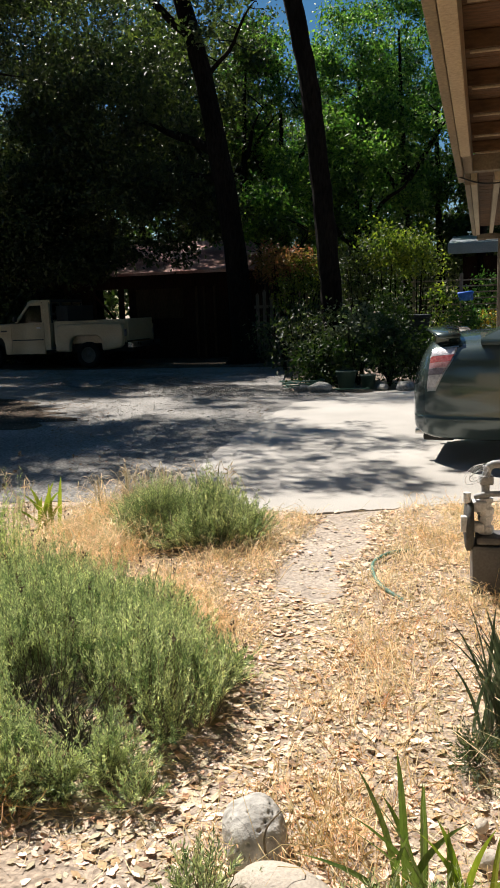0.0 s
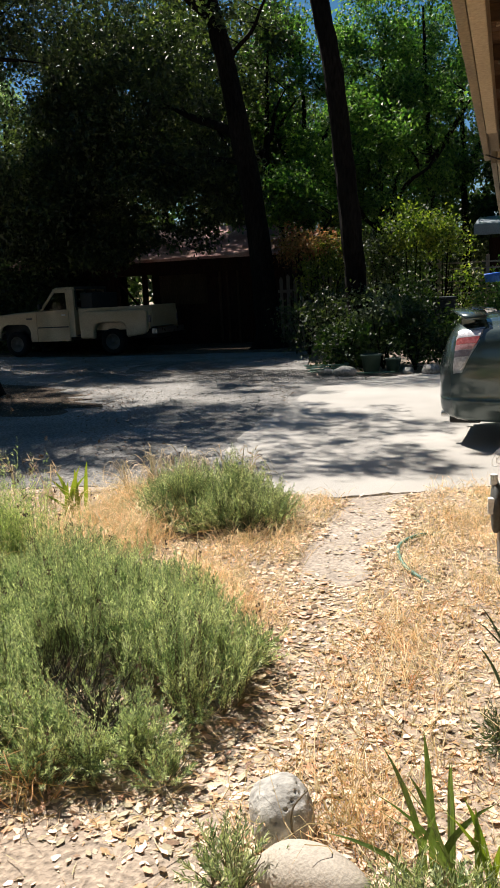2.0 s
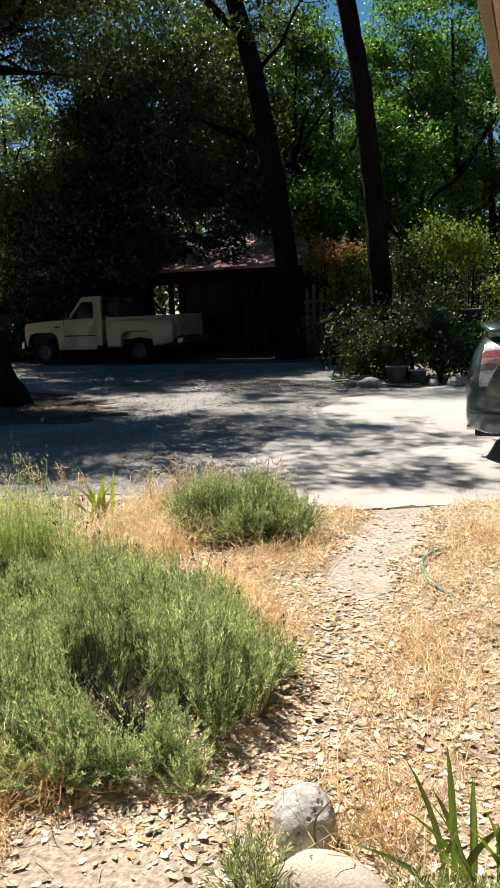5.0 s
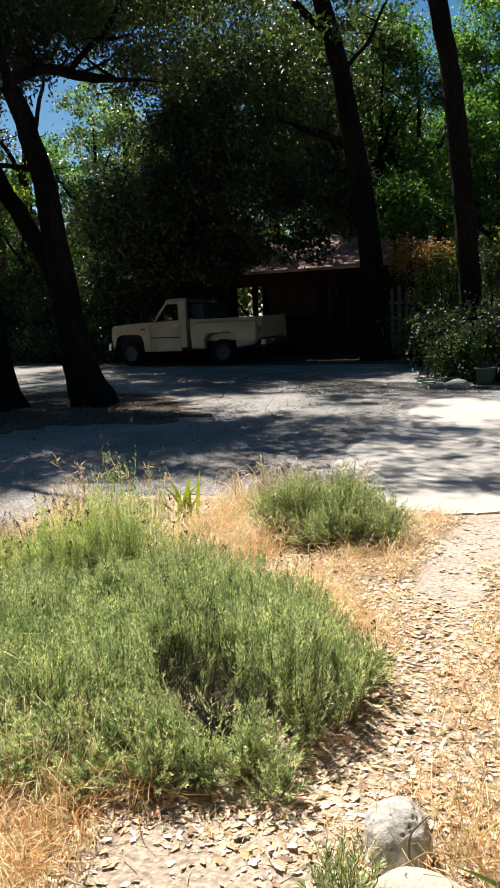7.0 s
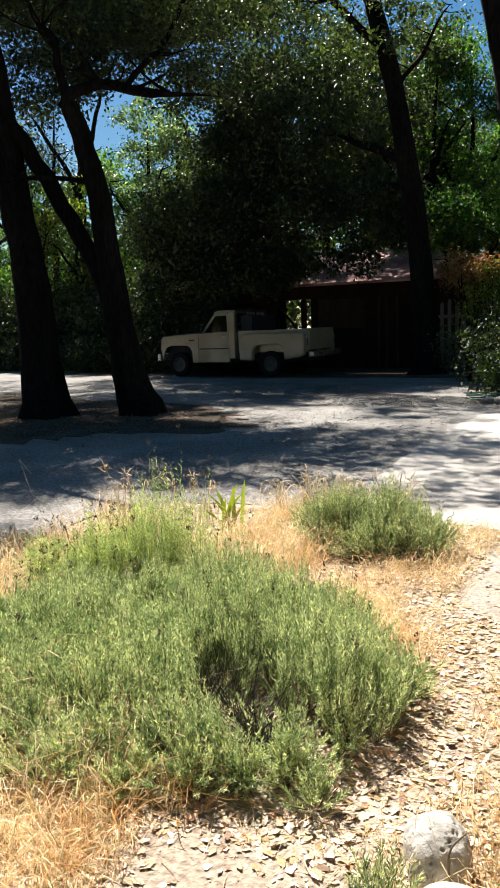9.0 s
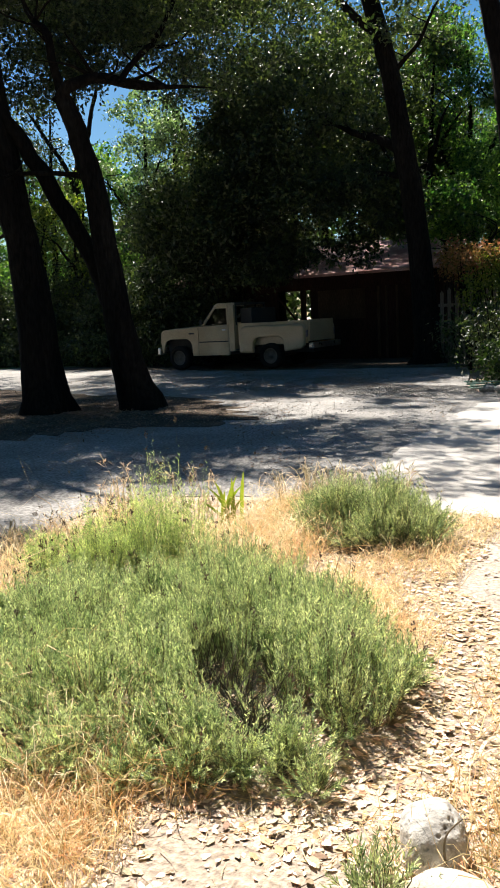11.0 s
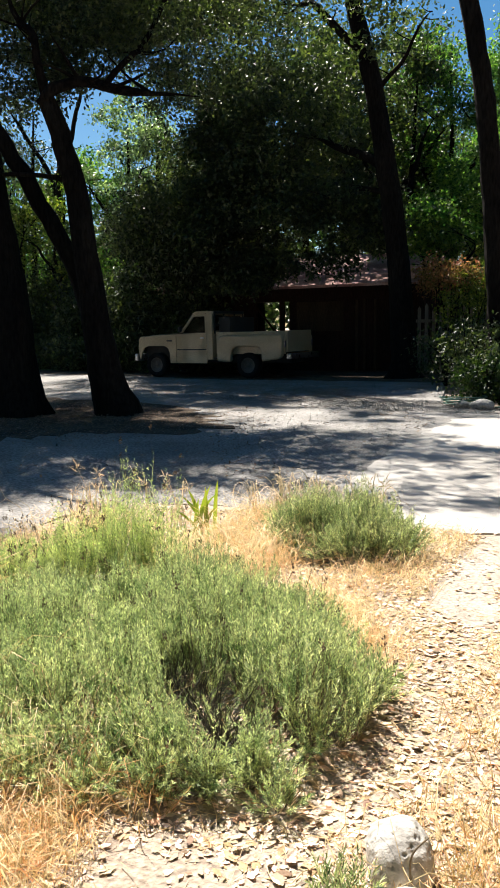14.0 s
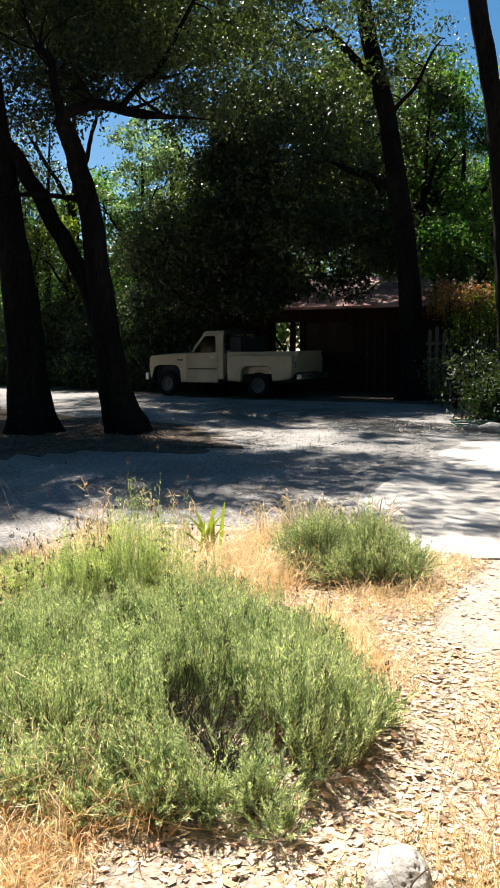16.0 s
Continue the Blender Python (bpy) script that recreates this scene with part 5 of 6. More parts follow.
tagged(raw_mesh("cable", Vc, Fc, "truck_dark", smooth=True), "thin black cable slung under the eave", "cable")


# ---- sedan ----
def wheel(parent, x, y, r, w, side, rim_mat):
    m = pose(x, y, r, 0, 0, 0 if side > 0 else 180)
    p = new("wheel")
    p.parent, p.matrix_basis = parent, m
    tyre = lathe([(r * 0.62, -w / 2), (r * 0.93, -w / 2), (r, -w * 0.36), (r, w * 0.36), (r * 0.93, w / 2), (r * 0.62, w / 2), (r * 0.60, w * 0.3), (r * 0.60, -w * 0.3), (r * 0.62, -w / 2)], 36, axis="y")
    part("tyre", tyre, "rubber", p, smooth=True)
    rim = lathe([(0.0, w * 0.28), (r * 0.12, w * 0.30), (r * 0.16, w * 0.24), (r * 0.36, w * 0.18), (r * 0.48, w * 0.30), (r * 0.55, w * 0.36), (r * 0.63, w * 0.44), (r * 0.63, -w * 0.3), (0.0, -w * 0.3)], 30, axis="y")
    part("rim", rim, rim_mat, p, smooth=True)
    return p


def sedan():
    """Nose towards +x; the near flank is at -y."""
    t = thing("sedan", pose(1.64, 7.66, 0.03, 0, 0, -3), "dark green-grey sedan with a boot spoiler, parked on concrete", "car")
    st = np.array([(-2.23, 0.37, 0.66, 0.34), (-2.20, 0.27, 0.78, 0.52), (-2.13, 0.22, 0.96, 0.64), (-2.04, 0.195, 1.06, 0.735), (-1.9, 0.185, 1.09, 0.80), (-1.72, 0.18, 1.11, 0.84), (-1.45, 0.18, 1.12, 0.87), (-0.9, 0.18, 1.07, 0.88), (0.0, 0.18, 0.98, 0.88), (0.9, 0.18, 0.95, 0.88), (1.6, 0.2, 0.88, 0.86), (2.05, 0.25, 0.76, 0.78), (2.2, 0.36, 0.62, 0.6)])
    prof = np.array([(0.0, 0.0), (0.80, 0.0), (0.93, 0.07), (0.985, 0.2), (0.975, 0.25), (1.0, 0.45), (0.99, 0.64), (0.95, 0.77), (0.84, 0.885), (0.5, 0.975), (0.0, 1.0)])
    ST, PR = spline(st, 73), spline(prof, 41)

    def shell(i, j, side, off=0.0):
        x, z0, z1, w = ST[i]
        a, h = PR[j]
        return (x - off * (0.9 if i < 22 else 0.0), side * (a * w + off), z0 + h * (z1 - z0))

    def lens(v0, v1, u0, u1, side, off):
        """A band of the lamp, which narrows downwards and wraps round the corner."""
        bm = bmesh.new()
        n, k = 12, 5
        fi = np.arange(73)
        fj = np.arange(41)

        def at(u, v, o):
            end = min(max(v, 0.0), 1.0)
            i0 = 17.0 + 2.0 * end
            i1 = i0 + 3.2 + 6.0 * end ** 0.8 - 1.2 * end ** 6
            i, j = i0 + u * (i1 - i0), 21.2 + 10.4 * v
            x, z0, z1, w = (np.interp(i, fi, ST[:, c]) for c in range(4))
            p, q = (np.interp(j, fj, PR[:, c]) for c in range(2))
            return (x - o * 0.9, side * (p * w + o), z0 + q * (z1 - z0))

        grids = []
        for o in (off, -0.01):
            grids.append([[bm.verts.new(at(u, v, o)) for u in np.linspace(u0, u1, n)] for v in np.linspace(v0, v1, k)])
        for g in grids:
            for r0, r1 in zip(g, g[1:]):
                for q in range(n - 1):
                    bm.faces.new((r0[q], r0[q + 1], r1[q + 1], r1[q]))
        ring = lambda g: g[0] + [r[-1] for r in g[1:]] + g[-1][-2::-1] + [r[0] for r in g[-2:0:-1]]
        ra, rb = ring(grids[0]), ring(grids[1])
        for q in range(len(ra)):
            bm.faces.new((ra[q], ra[(q + 1) % len(ra)], rb[(q + 1) % len(ra)], rb[q]))
        return bm

    rings = [[shell(i, j, -1) for j in range(41)] + [shell(i, j, 1) for j in range(39, 0, -1)] for i in range(73)]
    part("body", loft(rings), "car_paint", t, smooth=True)
    cab = []
    for x, zb, zt, w in ((-1.62, 1.06, 1.07, 0.62), (-0.95, 1.04, 1.40, 0.60), (-0.2, 1.0, 1.46, 0.60), (0.35, 0.97, 1.40, 0.58), (1.05, 0.94, 0.96, 0.62)):
        half = [(0.0, zb - 0.05), (w * 1.25, zb - 0.05), (w * 1.2, zb), (w, zt - 0.04), (w * 0.85, zt), (0.0, zt + 0.01)]
        cab.append([(x, -a, z) for a, z in half] + [(x, a, z) for a, z in half[-2:0:-1]])
    part("cabin", loft(cab), "car_paint", t, smooth=True)
    for s in (-1, 1):
        win = plate([(-0.95, 1.08), (0.75, 1.03), (0.3, 1.33), (-0.2, 1.39), (-0.75, 1.36)], 0, 0.02, 0.004, m=pose(0, s * 0.70, 0, s * 14, 0, 0))
        part("side_window", win, "truck_dark", t)
        lamp = new("tail_light")
        lamp.parent = t
        for name, v0, v1, mat in (("lower_lens", 0.0, 0.26, "lens_clear"), ("smoked_lens", 0.27, 0.44, "lens_smoke"), ("middle_lens", 0.45, 0.60, "lens_pink"), ("red_lens", 0.61, 0.80, "lens_red"), ("upper_lens", 0.81, 1.0, "lens_clear")):
            part(name, lens(v0, v1, 0.0, 1.0, s, 0.012), mat, lamp)
        part("lens_rim", lens(-0.05, 1.05, -0.07, 1.07, s, 0.005), "chrome", lamp)
    sp = []
    for y in np.linspace(-0.68, 0.68, 21):
        e = 1 - (abs(y) / 0.70) ** 6 * 0.45
        c, zc = -2.04 + 0.14 * (abs(y) / 0.68) ** 2, 1.075 + 0.055 * (1 - (abs(y) / 0.68) ** 4)
        sp.append([(c - 0.10 * e, y, zc - 0.012), (c - 0.112 * e, y, zc + 0.002), (c - 0.10 * e, y, zc + 0.014), (c, y, zc + 0.022), (c + 0.16 * e, y, zc + 0.008), (c + 0.16 * e, y, zc - 0.012), (c, y, zc - 0.016)])
    part("spoiler", loft(sp), "car_paint", t, smooth=True)
    for s in (-1, 1):
        part("spoiler_leg", boxed(-2.02, -1.90, s * 0.5 - 0.03, s * 0.5 + 0.03, 1.0, 1.10, 0.01), "car_paint", t)
        part("exhaust_tip", lathe([(0.022, 0.0), (0.03, 0.0), (0.03, 0.12), (0.022, 0.12), (0.022, 0.0)], 14, m=pose(-2.2, s * 0.45, 0.22, 0, 90, 0)), "chrome", t)
    part("bumper_skirt", boxed(-2.12, -1.85, -0.56, 0.56, 0.15, 0.22, 0.02), "truck_dark", t)
    for x in (-1.13, 1.40):
        for s in (-1, 1):
            wheel(t, x, s * 0.78, 0.31, 0.2, s, "steel_rim")


sedan()


# ---- pickup truck ----
def pickup():
    """Nose towards +x; its near flank is at +y after the turn."""
    t = thing("pickup_truck", pose(-11.12, 19.72, 0.014, 0, 0, 180), "old tan pickup truck with a step-side bed, parked in shade", "truck")
    FX, RX, R = 1.68, -1.24, 0.34
    W = 0.93
    for s in (-1, 1):
        y0, y1 = (W - 0.06, W) if s > 0 else (-W, -W + 0.06)
        fender = [(2.22, 0.62), (2.26, 0.9), (2.24, 1.16), (2.18, 1.24), (0.99, 1.30), (0.99, 0.50), (FX - 0.49, 0.50)] + [(FX - 0.47, 0.80), (FX - 0.41, 0.92), (FX - 0.30, 0.98), (FX + 0.26, 0.98), (FX + 0.40, 0.92), (FX + 0.46, 0.80)] + [(2.18, 0.6)]
        part("front_fender", plate(fender, y0, y1, 0.012), "truck_paint", t)
        part("fender_vent", boxed(1.12, 1.30, s * W - 0.004, s * W + 0.008, 1.10, 1.14, 0.003), "truck_dark", t)
        door = part("door", plate([(0.0, 0.50), (0.0, 1.33), (0.98, 1.30), (0.98, 0.50)], y0, y1, 0.012), "truck_paint", t)
        part("door_handle", boxed(0.08, 0.2, s * W - 0.005, s * W + 0.03, 1.17, 1.21, 0.006), "chrome", door)
        part("side_moulding", boxed(0.02, 0.96, s * W - 0.004, s * W + 0.012, 0.86, 0.89, 0.004), "truck_dark", door)
        part("window_frame", plate([(0.0, 1.33), (0.02, 1.80), (0.06, 1.86), (0.44, 1.85), (0.48, 1.80), (0.90, 1.33), (0.80, 1.33), (0.42, 1.77), (0.08, 1.77), (0.07, 1.33)], s * 0.86 - 0.03, s * 0.86 + 0.03, 0.008), "truck_paint", t)
        part("side_window", plate([(0.07, 1.33), (0.08, 1.77), (0.42, 1.77), (0.80, 1.33)], s * 0.855 - 0.004, s * 0.855 + 0.004), "glass", t)
        part("cab_corner", plate([(-0.18, 0.6), (-0.18, 1.84), (-0.005, 1.86), (-0.005, 0.6)], y0 - (0.03 if s > 0 else 0.0), y1 + (0.0 if s > 0 else 0.03), 0.015), "truck_paint", t)
        bed = [(-2.3, 0.70), (-2.3, 1.18), (-2.24, 1.26), (-0.54, 1.26), (-0.42, 1.21), (-0.36, 1.06), (-0.36, 0.56), (RX + 0.47, 0.54)] + [(RX + 0.45, 0.78), (RX + 0.40, 0.89), (RX + 0.30, 0.945), (RX - 0.30, 0.945), (RX - 0.40, 0.89), (RX - 0.45, 0.78)] + [(RX - 0.47, 0.56), (-2.2, 0.62)]
        part("rear_fender", plate(bed, y0, y1 + s * 0.09, 0.045) if s > 0 else plate(bed, y0 - 0.09, y1, 0.045), "truck_paint", t)
        part("bed_side", boxed(-2.3, -0.23, s * 0.78 - 0.03, s * 0.78 + 0.03, 0.75, 1.34, 0.01), "truck_paint", t)
        part("running_step", boxed(-0.38, -0.21, s * 0.86 - 0.09, s * 0.86 + 0.07, 0.62, 0.66, 0.008), "truck_dark", t)
        part("mirror", boxed(0.78, 0.84, s * 1.0 - 0.07, s * 1.0 + 0.06, 1.36, 1.50, 0.015), "truck_dark", t)
        part("headlight", lathe([(0.0, 0.0), (0.09, 0.0), (0.085, 0.03), (0.0, 0.045)], 20, m=pose(2.23, s * 0.68, 1.0, 0, 90, 0)), "lens_clear", t)
        part("tail_light", boxed(-2.34, -2.30, s * 0.88 - 0.04, s * 0.88 + 0.04, 0.92, 1.10, 0.01), "lens_smoke", t)
        for x in (FX, RX):
            part("wheel_well", boxed(x - 0.52, x + 0.52, s * 0.62 - 0.02, s * 0.62 + 0.02, 0.5, 1.02, 0.01), "truck_dark", t)
            wheel(t, x, s * 0.80, R, 0.24, s, "steel_rim")
    part("hood", loft([[(x, -0.87, z - 0.13), (x, 0.87, z - 0.13), (x, 0.87, z - 0.03), (x, 0.5, z), (x, -0.5, z), (x, -0.87, z - 0.03)] for x, z in ((0.99, 1.335), (1.7, 1.305), (2.1, 1.27), (2.23, 1.24))]), "truck_paint", t)
    part("grille", boxed(2.18, 2.25, -0.86, 0.86, 0.82, 1.18, 0.015), "truck_dark", t)
    part("front_bumper", boxed(2.26, 2.36, -0.98, 0.98, 0.56, 0.76, 0.03), "chrome", t)
    part("roof", plate([(-0.18, 1.82), (-0.17, 1.89), (-0.08, 1.915), (0.38, 1.91), (0.50, 1.86), (0.48, 1.82)], -0.84, 0.84, 0.02), "truck_paint", t)
    part("windshield", plate([(0.48, 1.83), (0.92, 1.33), (0.93, 1.34), (0.495, 1.84)], -0.80, 0.80), "glass", t)
    part("rear_window", boxed(-0.175, -0.16, -0.70, 0.70, 1.40, 1.78), "glass", t)
    part("cab_back", boxed(-0.18, -0.14, -0.86, 0.86, 0.6, 1.38, 0.01), "truck_paint", t)
    rack = part("headache_rack", boxed(-0.215, -0.185, -0.86, 0.86, 1.84, 1.915, 0.006), "truck_dark", t, "black steel rack behind the cab")
    for y in (-0.82, -0.3, 0.3, 0.82):
        part("rack_post", boxed(-0.215, -0.185, y - 0.022, y + 0.022, 1.30, 1.838, 0.004), "truck_dark", rack)
    part("rack_rail", boxed(-0.213, -0.187, -0.8, 0.8, 1.52, 1.56, 0.004), "truck_dark", rack)
    part("tool_box", boxed(-0.62, -0.27, -0.72, 0.72, 1.20, 1.74, 0.02), "truck_dark", t, "dark box in the bed behind the cab")
    part("seat", boxed(-0.12, 0.34, -0.78, 0.78, 0.9, 1.10, 0.05), "truck_dark", t)
    part("seat_back", boxed(-0.12, 0.02, -0.78, 0.78, 1.1, 1.5, 0.05), "truck_dark", t)
    part("bed_floor", boxed(-2.3, -0.23, -0.75, 0.75, 0.78, 0.82), "truck_dark", t)
    part("bed_front", boxed(-0.26, -0.22, -0.78, 0.78, 0.78, 1.34, 0.01), "truck_paint", t)
    part("tailgate", boxed(-2.36, -2.30, -0.78, 0.78, 0.80, 1.36, 0.012), "truck_paint", t)
    part("rear_bumper", boxed(-2.52, -2.38, -0.92, 0.92, 0.62, 0.76, 0.02), "chrome", t)
    part("frame", boxed(-2.3, 2.2, -0.45, 0.45, 0.5, 0.66, 0.02), "truck_dark", t)
    for x in (FX, RX):
        V, F = tube_arrays([(x, -0.75, R), (x, 0, R), (x, 0.75, R)], [0.05, 0.07, 0.05], 10)
        raw_mesh("axle", V, F, "truck_dark", t)
    for child in t.children:
        if not child.name.startswith(("wheel", "axle")):
            child.location.z -= 0.11


pickup()


# ---- red-roofed building, fence and planted bed ----
def barn():
    t = thing("shed", Matrix.Translation((-9.5, 22.6, 0)), "red board building with shade in its boards, faded red roof and open bay", "building")
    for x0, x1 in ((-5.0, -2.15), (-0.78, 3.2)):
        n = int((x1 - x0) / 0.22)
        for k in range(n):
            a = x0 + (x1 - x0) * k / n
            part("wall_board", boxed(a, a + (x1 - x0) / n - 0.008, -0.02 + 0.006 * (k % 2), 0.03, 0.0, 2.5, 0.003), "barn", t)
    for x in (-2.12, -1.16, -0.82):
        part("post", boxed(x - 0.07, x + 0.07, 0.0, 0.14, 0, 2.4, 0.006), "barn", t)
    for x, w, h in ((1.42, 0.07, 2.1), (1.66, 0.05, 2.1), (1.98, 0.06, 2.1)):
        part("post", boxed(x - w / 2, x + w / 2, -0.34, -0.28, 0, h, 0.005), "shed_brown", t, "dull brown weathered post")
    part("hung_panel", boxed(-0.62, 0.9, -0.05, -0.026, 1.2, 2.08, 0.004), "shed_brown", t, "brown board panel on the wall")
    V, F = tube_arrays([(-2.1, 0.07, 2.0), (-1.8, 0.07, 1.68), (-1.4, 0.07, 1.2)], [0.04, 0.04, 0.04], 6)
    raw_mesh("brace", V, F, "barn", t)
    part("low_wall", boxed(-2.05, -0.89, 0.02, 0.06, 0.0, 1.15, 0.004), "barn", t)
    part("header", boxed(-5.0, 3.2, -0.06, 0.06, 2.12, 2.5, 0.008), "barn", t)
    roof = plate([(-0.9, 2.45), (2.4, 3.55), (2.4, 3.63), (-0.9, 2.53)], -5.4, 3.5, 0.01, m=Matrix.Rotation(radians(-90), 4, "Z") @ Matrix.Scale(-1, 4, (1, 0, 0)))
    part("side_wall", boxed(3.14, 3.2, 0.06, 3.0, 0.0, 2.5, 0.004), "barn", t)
    part("roof", roof, "roof_red", t, "faded red sheet roof with dappled sun put into its colour")


barn()


def picket_fence():
    t = thing("fence", Matrix.Translation((-5.8, 20.6, 0)), "weathered wooden picket fence in front of bright foliage", "fence")
    for k in range(14):
        x = k * 0.19
        h = 1.75 + 0.08 * math.sin(k * 2.1)
        part("picket", plate([(x, 0.1), (x + 0.09, 0.1), (x + 0.09, h), (x + 0.045, h + 0.07), (x, h)], 0, 0.02, 0.003), "grey_wood", t)
    for z in (0.5, 1.4):
        part("rail", boxed(-0.05, 2.65, 0.022, 0.06, z, z + 0.08, 0.004), "grey_wood", t)


picket_fence()


def wire_fence():
    t = thing("fence", Matrix.Translation((-1.6, 19.6, 0)), "slatted rail fence behind the planted bed", "fence")
    for k in range(5):
        part("post", boxed(k * 1.1 - 0.04, k * 1.1 + 0.04, 0, 0.08, 0, 2.05, 0.006), "grey_wood", t)
    for k in range(8):
        part("rail", boxed(-0.1, 4.6, -0.03, -0.002, 0.9 + 0.14 * k, 0.93 + 0.14 * k, 0.004), "grey_wood", t)


wire_fence()


def shrub(x, y, h, r, n, mat, size, label, seed, per=60, cr=0.16, low=0.0):
    rng = np.random.RandomState(seed)
    t = thing("shrub", Matrix.Translation((x, y, 0)), label, "shrub", "shrubs in the far bed")
    for k in range(6):
        d = np.array([rng.normal(0, r * 0.5), rng.normal(0, r * 0.4), h * rng.uniform(0.6, 0.95)])
        V, F = tube_arrays(spline([(0, 0, -0.02), d * 0.5 + rng.normal(0, 0.05, 3), d], 7), np.linspace(0.022, 0.005, 7), 5)
        raw_mesh("stem", V, F, "bark", t)
    crown("crown", rng, [((0, 0, (h * 1.04 + low) / 2), (r, r * 0.8, (h - low) * 0.48), n, per, cr)], size, mat, t)


for k, (x, y, h, r, n, mat, *low) in enumerate([
        (-2.75, 13.7, 0.9, 0.45, 46, "shrub"), (-2.15, 14.3, 1.35, 0.5, 50, "sage"), (-1.55, 14.0, 1.15, 0.45, 46, "shrub"), (-0.95, 14.4, 0.95, 0.4, 36, "shrub"),
        (-2.6, 14.8, 1.5, 0.5, 46, "oak"), (-1.75, 15.4, 1.6, 0.55, 44, "shrub"), (-0.6, 15.0, 0.8, 0.35, 26, "bright"), (0.3, 14.6, 0.9, 0.45, 36, "shrub"),
        (-3.5, 16.6, 1.6, 0.7, 50, "oak"), (-4.3, 17.6, 1.4, 0.7, 50, "oak"), (-2.0, 18.2, 3.15, 0.75, 64, "yellow_green", 1.9), (-1.4, 18.3, 2.8, 0.5, 44, "yellow_green", 1.8), (-2.75, 18.2, 2.75, 0.5, 50, "oak", 1.2), (-2.0, 18.5, 2.0, 0.7, 60, "shrub"),
        (-4.95, 20.0, 3.0, 0.6, 24, "red_leaf", 2.2), (-4.3, 20.0, 2.85, 0.4, 16, "red_leaf", 2.1), (-4.5, 19.9, 2.6, 0.65, 40, "yellow_green", 0.9), (-3.9, 20.0, 2.9, 0.45, 30, "yellow_green", 1.0), (-0.3, 17.6, 1.3, 0.5, 50, "bright"), (-1.1, 18.9, 1.9, 0.35, 30, "yellow_green"), (0.9, 16.6, 1.3, 0.6, 50, "shrub"), (-5.6, 21.6, 2.9, 0.5, 34, "red_leaf", 2.0), (-4.6, 22.0, 3.4, 0.7, 60, "yellow_green", 1.6), (0.0, 20.8, 2.2, 0.6, 60, "bright"), (0.9, 20.6, 1.8, 0.6, 60, "yellow_green"), (1.7, 20.9, 2.3, 0.6, 60, "bright")]):
    shrub(x, y, h, r, n, mat, 0.085, {"red_leaf": "reddish ornamental shrub by the picket fence", "bright": "sunlit leafy green shrub behind the bed", "yellow_green": "sunlit yellow-green shrub behind the bed", "sage": "grey-leaved shrub in the planted bed"}.get(mat, "green shrub in the planted bed, shade in its leaf colour"), 90 + k, 40, 0.15, *low)
shrub(0.1, 17.3, 1.35, 0.28, 22, "yellow", 0.06, "yellow-flowering shrub by the fence", 120, 40, 0.1)


# Added understorey: shade-dark leaves fill the dark gap behind the drive.
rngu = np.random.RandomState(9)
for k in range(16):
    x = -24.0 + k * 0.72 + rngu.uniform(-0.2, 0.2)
    shrub(x, 23.2 - 0.12 * (x + 24) + rngu.uniform(-0.6, 0.6), rngu.uniform(2.4, 4.2), rngu.uniform(0.8, 1.1), 70, "oak", 0.13, "evergreen understorey shrub with shade in its leaf colour", 150 + k, 50, 0.24)


# Added scrub that hides bright ground along the far edge.
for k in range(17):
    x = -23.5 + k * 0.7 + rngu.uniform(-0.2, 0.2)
    shrub(x, 22.0 - 0.10 * (x + 24) + rngu.uniform(-0.3, 0.3), rngu.uniform(0.9, 1.4), 0.6, 44, "oak", 0.11, "low evergreen scrub at the edge of the drive, shade in its leaves", 190 + k, 50, 0.17)


def trash_bin():
    t = thing("wheeled_bin", pose(-1.31, 16.0, 0.12, 0, 0, 10), "dark wheeled bin among the shrubs", "bin")
    part("body", loft([[(-0.22, -0.24, 0.06), (0.22, -0.24, 0.06), (0.22, 0.24, 0.06), (-0.22, 0.24, 0.06)], [(-0.28, -0.33, 1.0), (0.28, -0.33, 1.0), (0.28, 0.33, 1.0), (-0.28, 0.33, 1.0)]]), "bin", t)
    part("lid", boxed(-0.3, 0.3, -0.36, 0.36, 1.0, 1.06, 0.02), "bin", t)
    for s in (-1, 1):
        part("wheel", lathe([(0, -0.03), (0.1, -0.03), (0.1, 0.03), (0, 0.03)], 16, axis="y", m=Matrix.Translation((s * 0.2, 0.28, 0.1))), "rubber", t)


trash_bin()
for k, (x, y, r) in enumerate([(-2.95, 13.15, 0.11), (-2.6, 13.0, 0.15), (-1.21, 13.2, 0.14), (-0.9, 13.25, 0.17), (-1.6, 13.3, 0.09)]):
    stone("boulder", x, y, r * 0.35, r * 1.3, r, r * 0.7, "granite", "grey border stone at the edge of the bed", 30 + k, 30 * k)


def pot(x, y, r, h):
    ob = part("plant_pot", lathe([(0, 0), (r * 0.75, 0), (r, h * 0.9), (r * 1.08, h * 0.9), (r * 1.08, h), (r * 0.95, h), (r * 0.9, h * 0.85), (0, h * 0.85)], 24), "pot", smooth=True)
    ob.matrix_basis = Matrix.Translation((x, y, 0))
    tagged(ob, "dark green plant pot at the bed's edge", "pot")


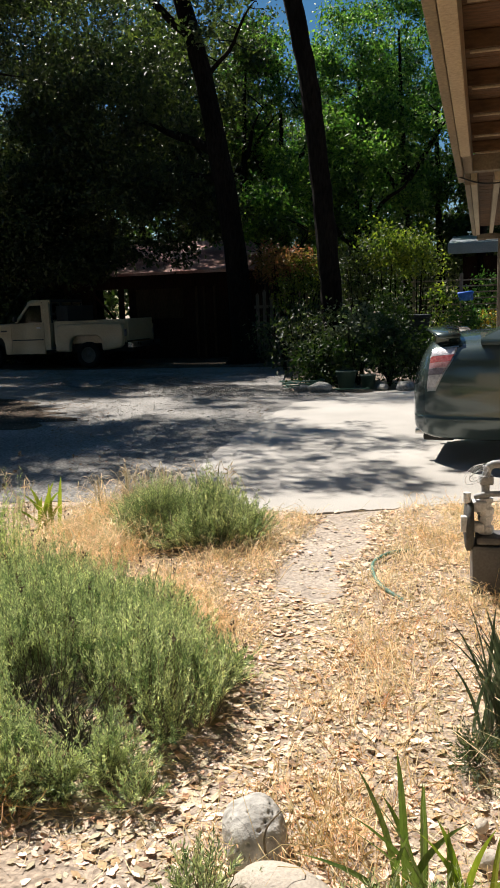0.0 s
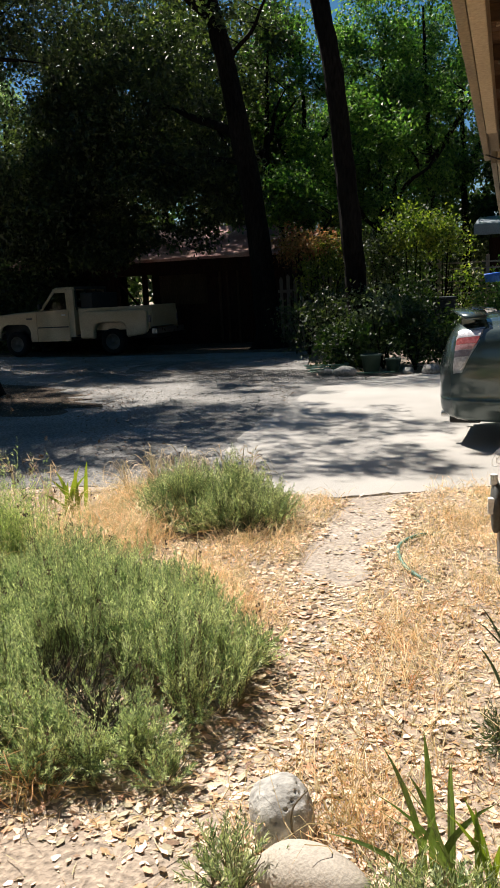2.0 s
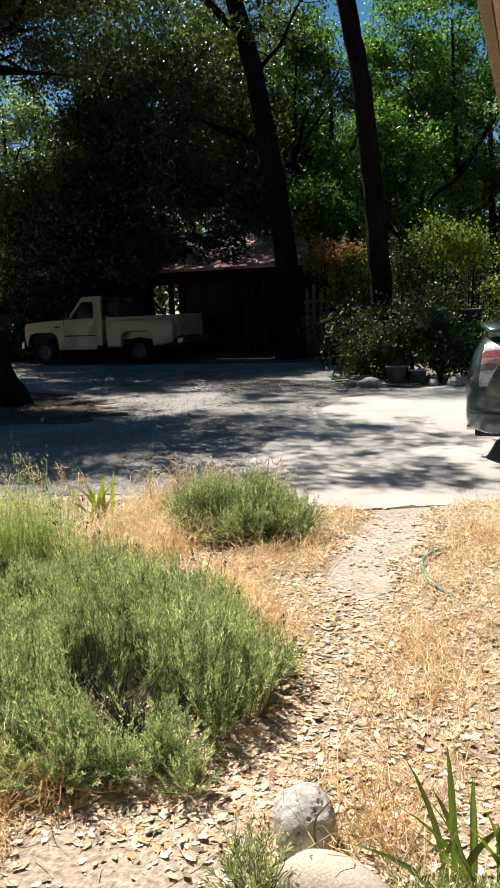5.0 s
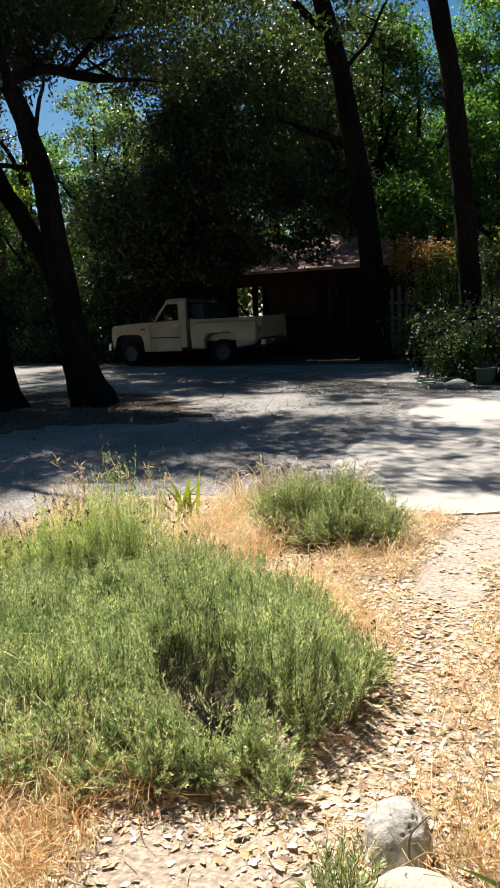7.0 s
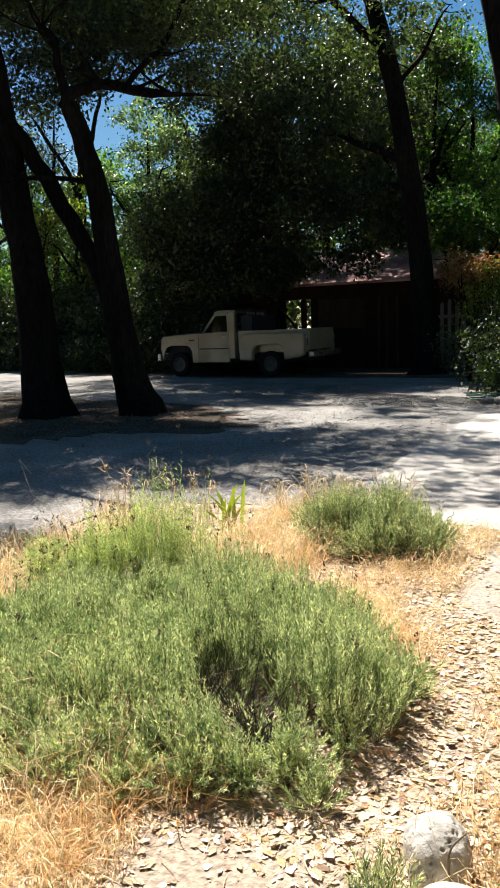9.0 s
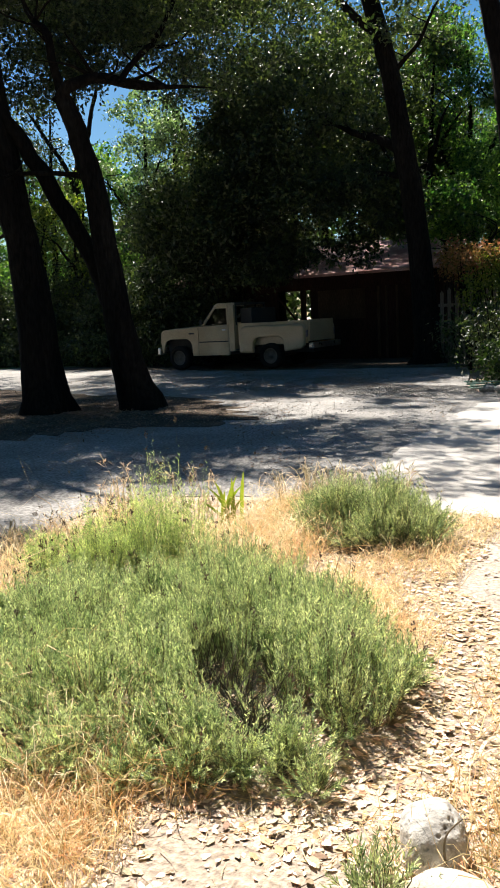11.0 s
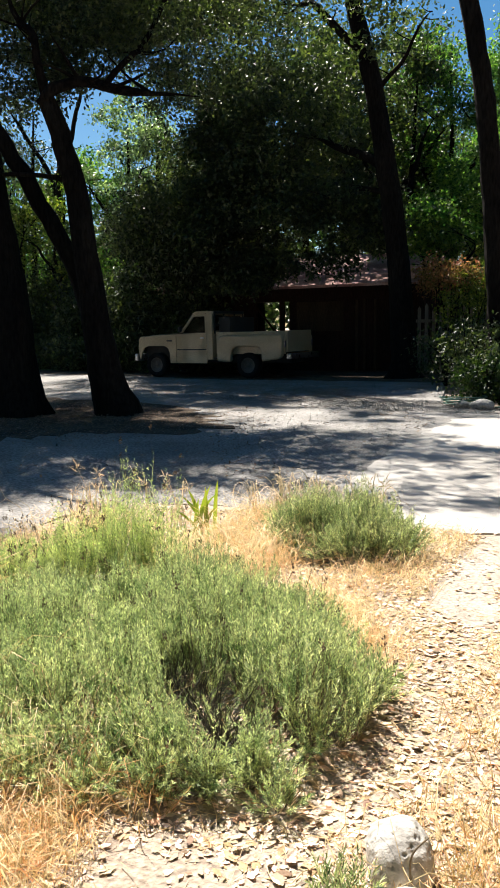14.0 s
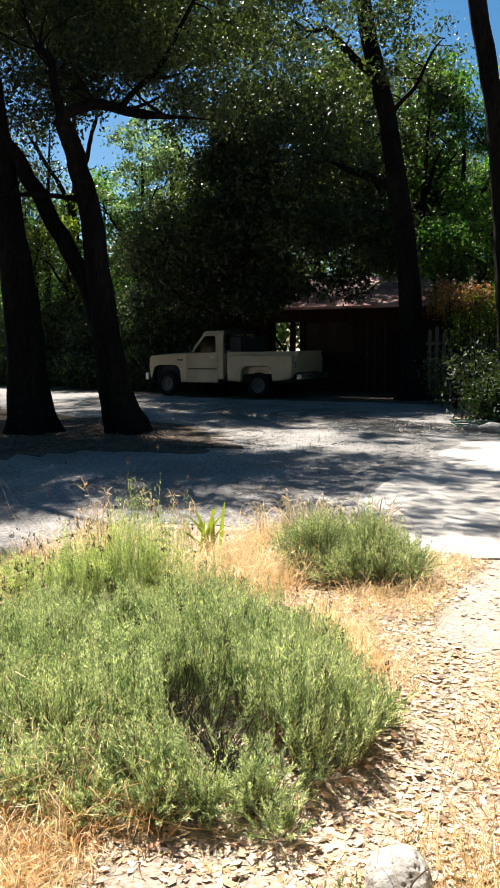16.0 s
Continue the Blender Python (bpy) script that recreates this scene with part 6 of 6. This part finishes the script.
pot(-2.2, 13.3, 0.17, 0.32)
pot(-1.85, 13.4, 0.13, 0.24)
hp = []
for k in range(60):
    a = k * 0.33
    hp.append((-3.05 + (0.24 + 0.004 * k * math.sin(k)) * math.cos(a), 13.3 + (0.2 + 0.003 * k) * math.sin(a), 0.03 + 0.0022 * k))
hp += [(-2.7, 13.12, 0.03), (-2.3, 13.1, 0.03), (-1.8, 13.2, 0.03)]
V, F = tube_arrays(spline(hp, 200), np.full(200, 0.012), 6)
tagged(raw_mesh("garden_hose", V, F, "hose", smooth=True), "coiled green hose at the bed's edge", "hose")
tarp = boxed(-0.17, 0.17, -0.12, 0.12, 0, 0.2, 0.05)
for v in tarp.verts:
    v.co += Vector((0.07 * noise.noise(v.co * 9), 0.05 * noise.noise(v.co * 5 + Vector((3, 0, 0))), 0.06 * noise.noise(v.co * 7)))
tb = part("tarp", tarp, "blue", smooth=True)
tb.matrix_basis = Matrix.Translation((-0.39, 19.3, 1.42))
tagged(tb, "crumpled bright blue tarp behind the fence", "tarp")


def overhead_cable():
    """One service line sagging past the oaks to the house."""
    pts = spline([(-22.0, 12.6, 8.3), (-14.0, 12.3, 7.55), (-10.5, 12.0, 7.4), (-8.1, 12.0, 7.23), (-3.0, 11.8, 7.3), (3.0, 11.0, 7.8)], 40)
    V, F = tube_arrays(pts, np.full(40, 0.009), 5)
    ob = raw_mesh("overhead_cable", V, F, "galv")
    tagged(ob, "thin pale overhead cable strung above the drive", "cable")


overhead_cable()


def far_house():
    t = thing("house", Matrix.Translation((0.9, 24.6, 0)), "neighbouring house with a pale metal roof edge", "house")
    part("wall", boxed(-1.5, 4.5, 0.3, 3.5, 0, 2.7), "barn", t)
    part("roof", plate([(-0.5, 2.75), (-0.5, 3.05), (4.0, 3.6), (4.0, 3.3)], -1.9, 5.0, 0.02, m=Matrix.Rotation(radians(-90), 4, "Z") @ Matrix.Scale(-1, 4, (1, 0, 0))), "pale_roof", t)


far_house()
lawn = sheet("lawn", [(-26, 20.9), (-17.5, 21.4), (-17.5, 27), (-26, 27)], -0.1, 0.01, "lawn", "sunlit strip of lawn behind the trees", "lawn")
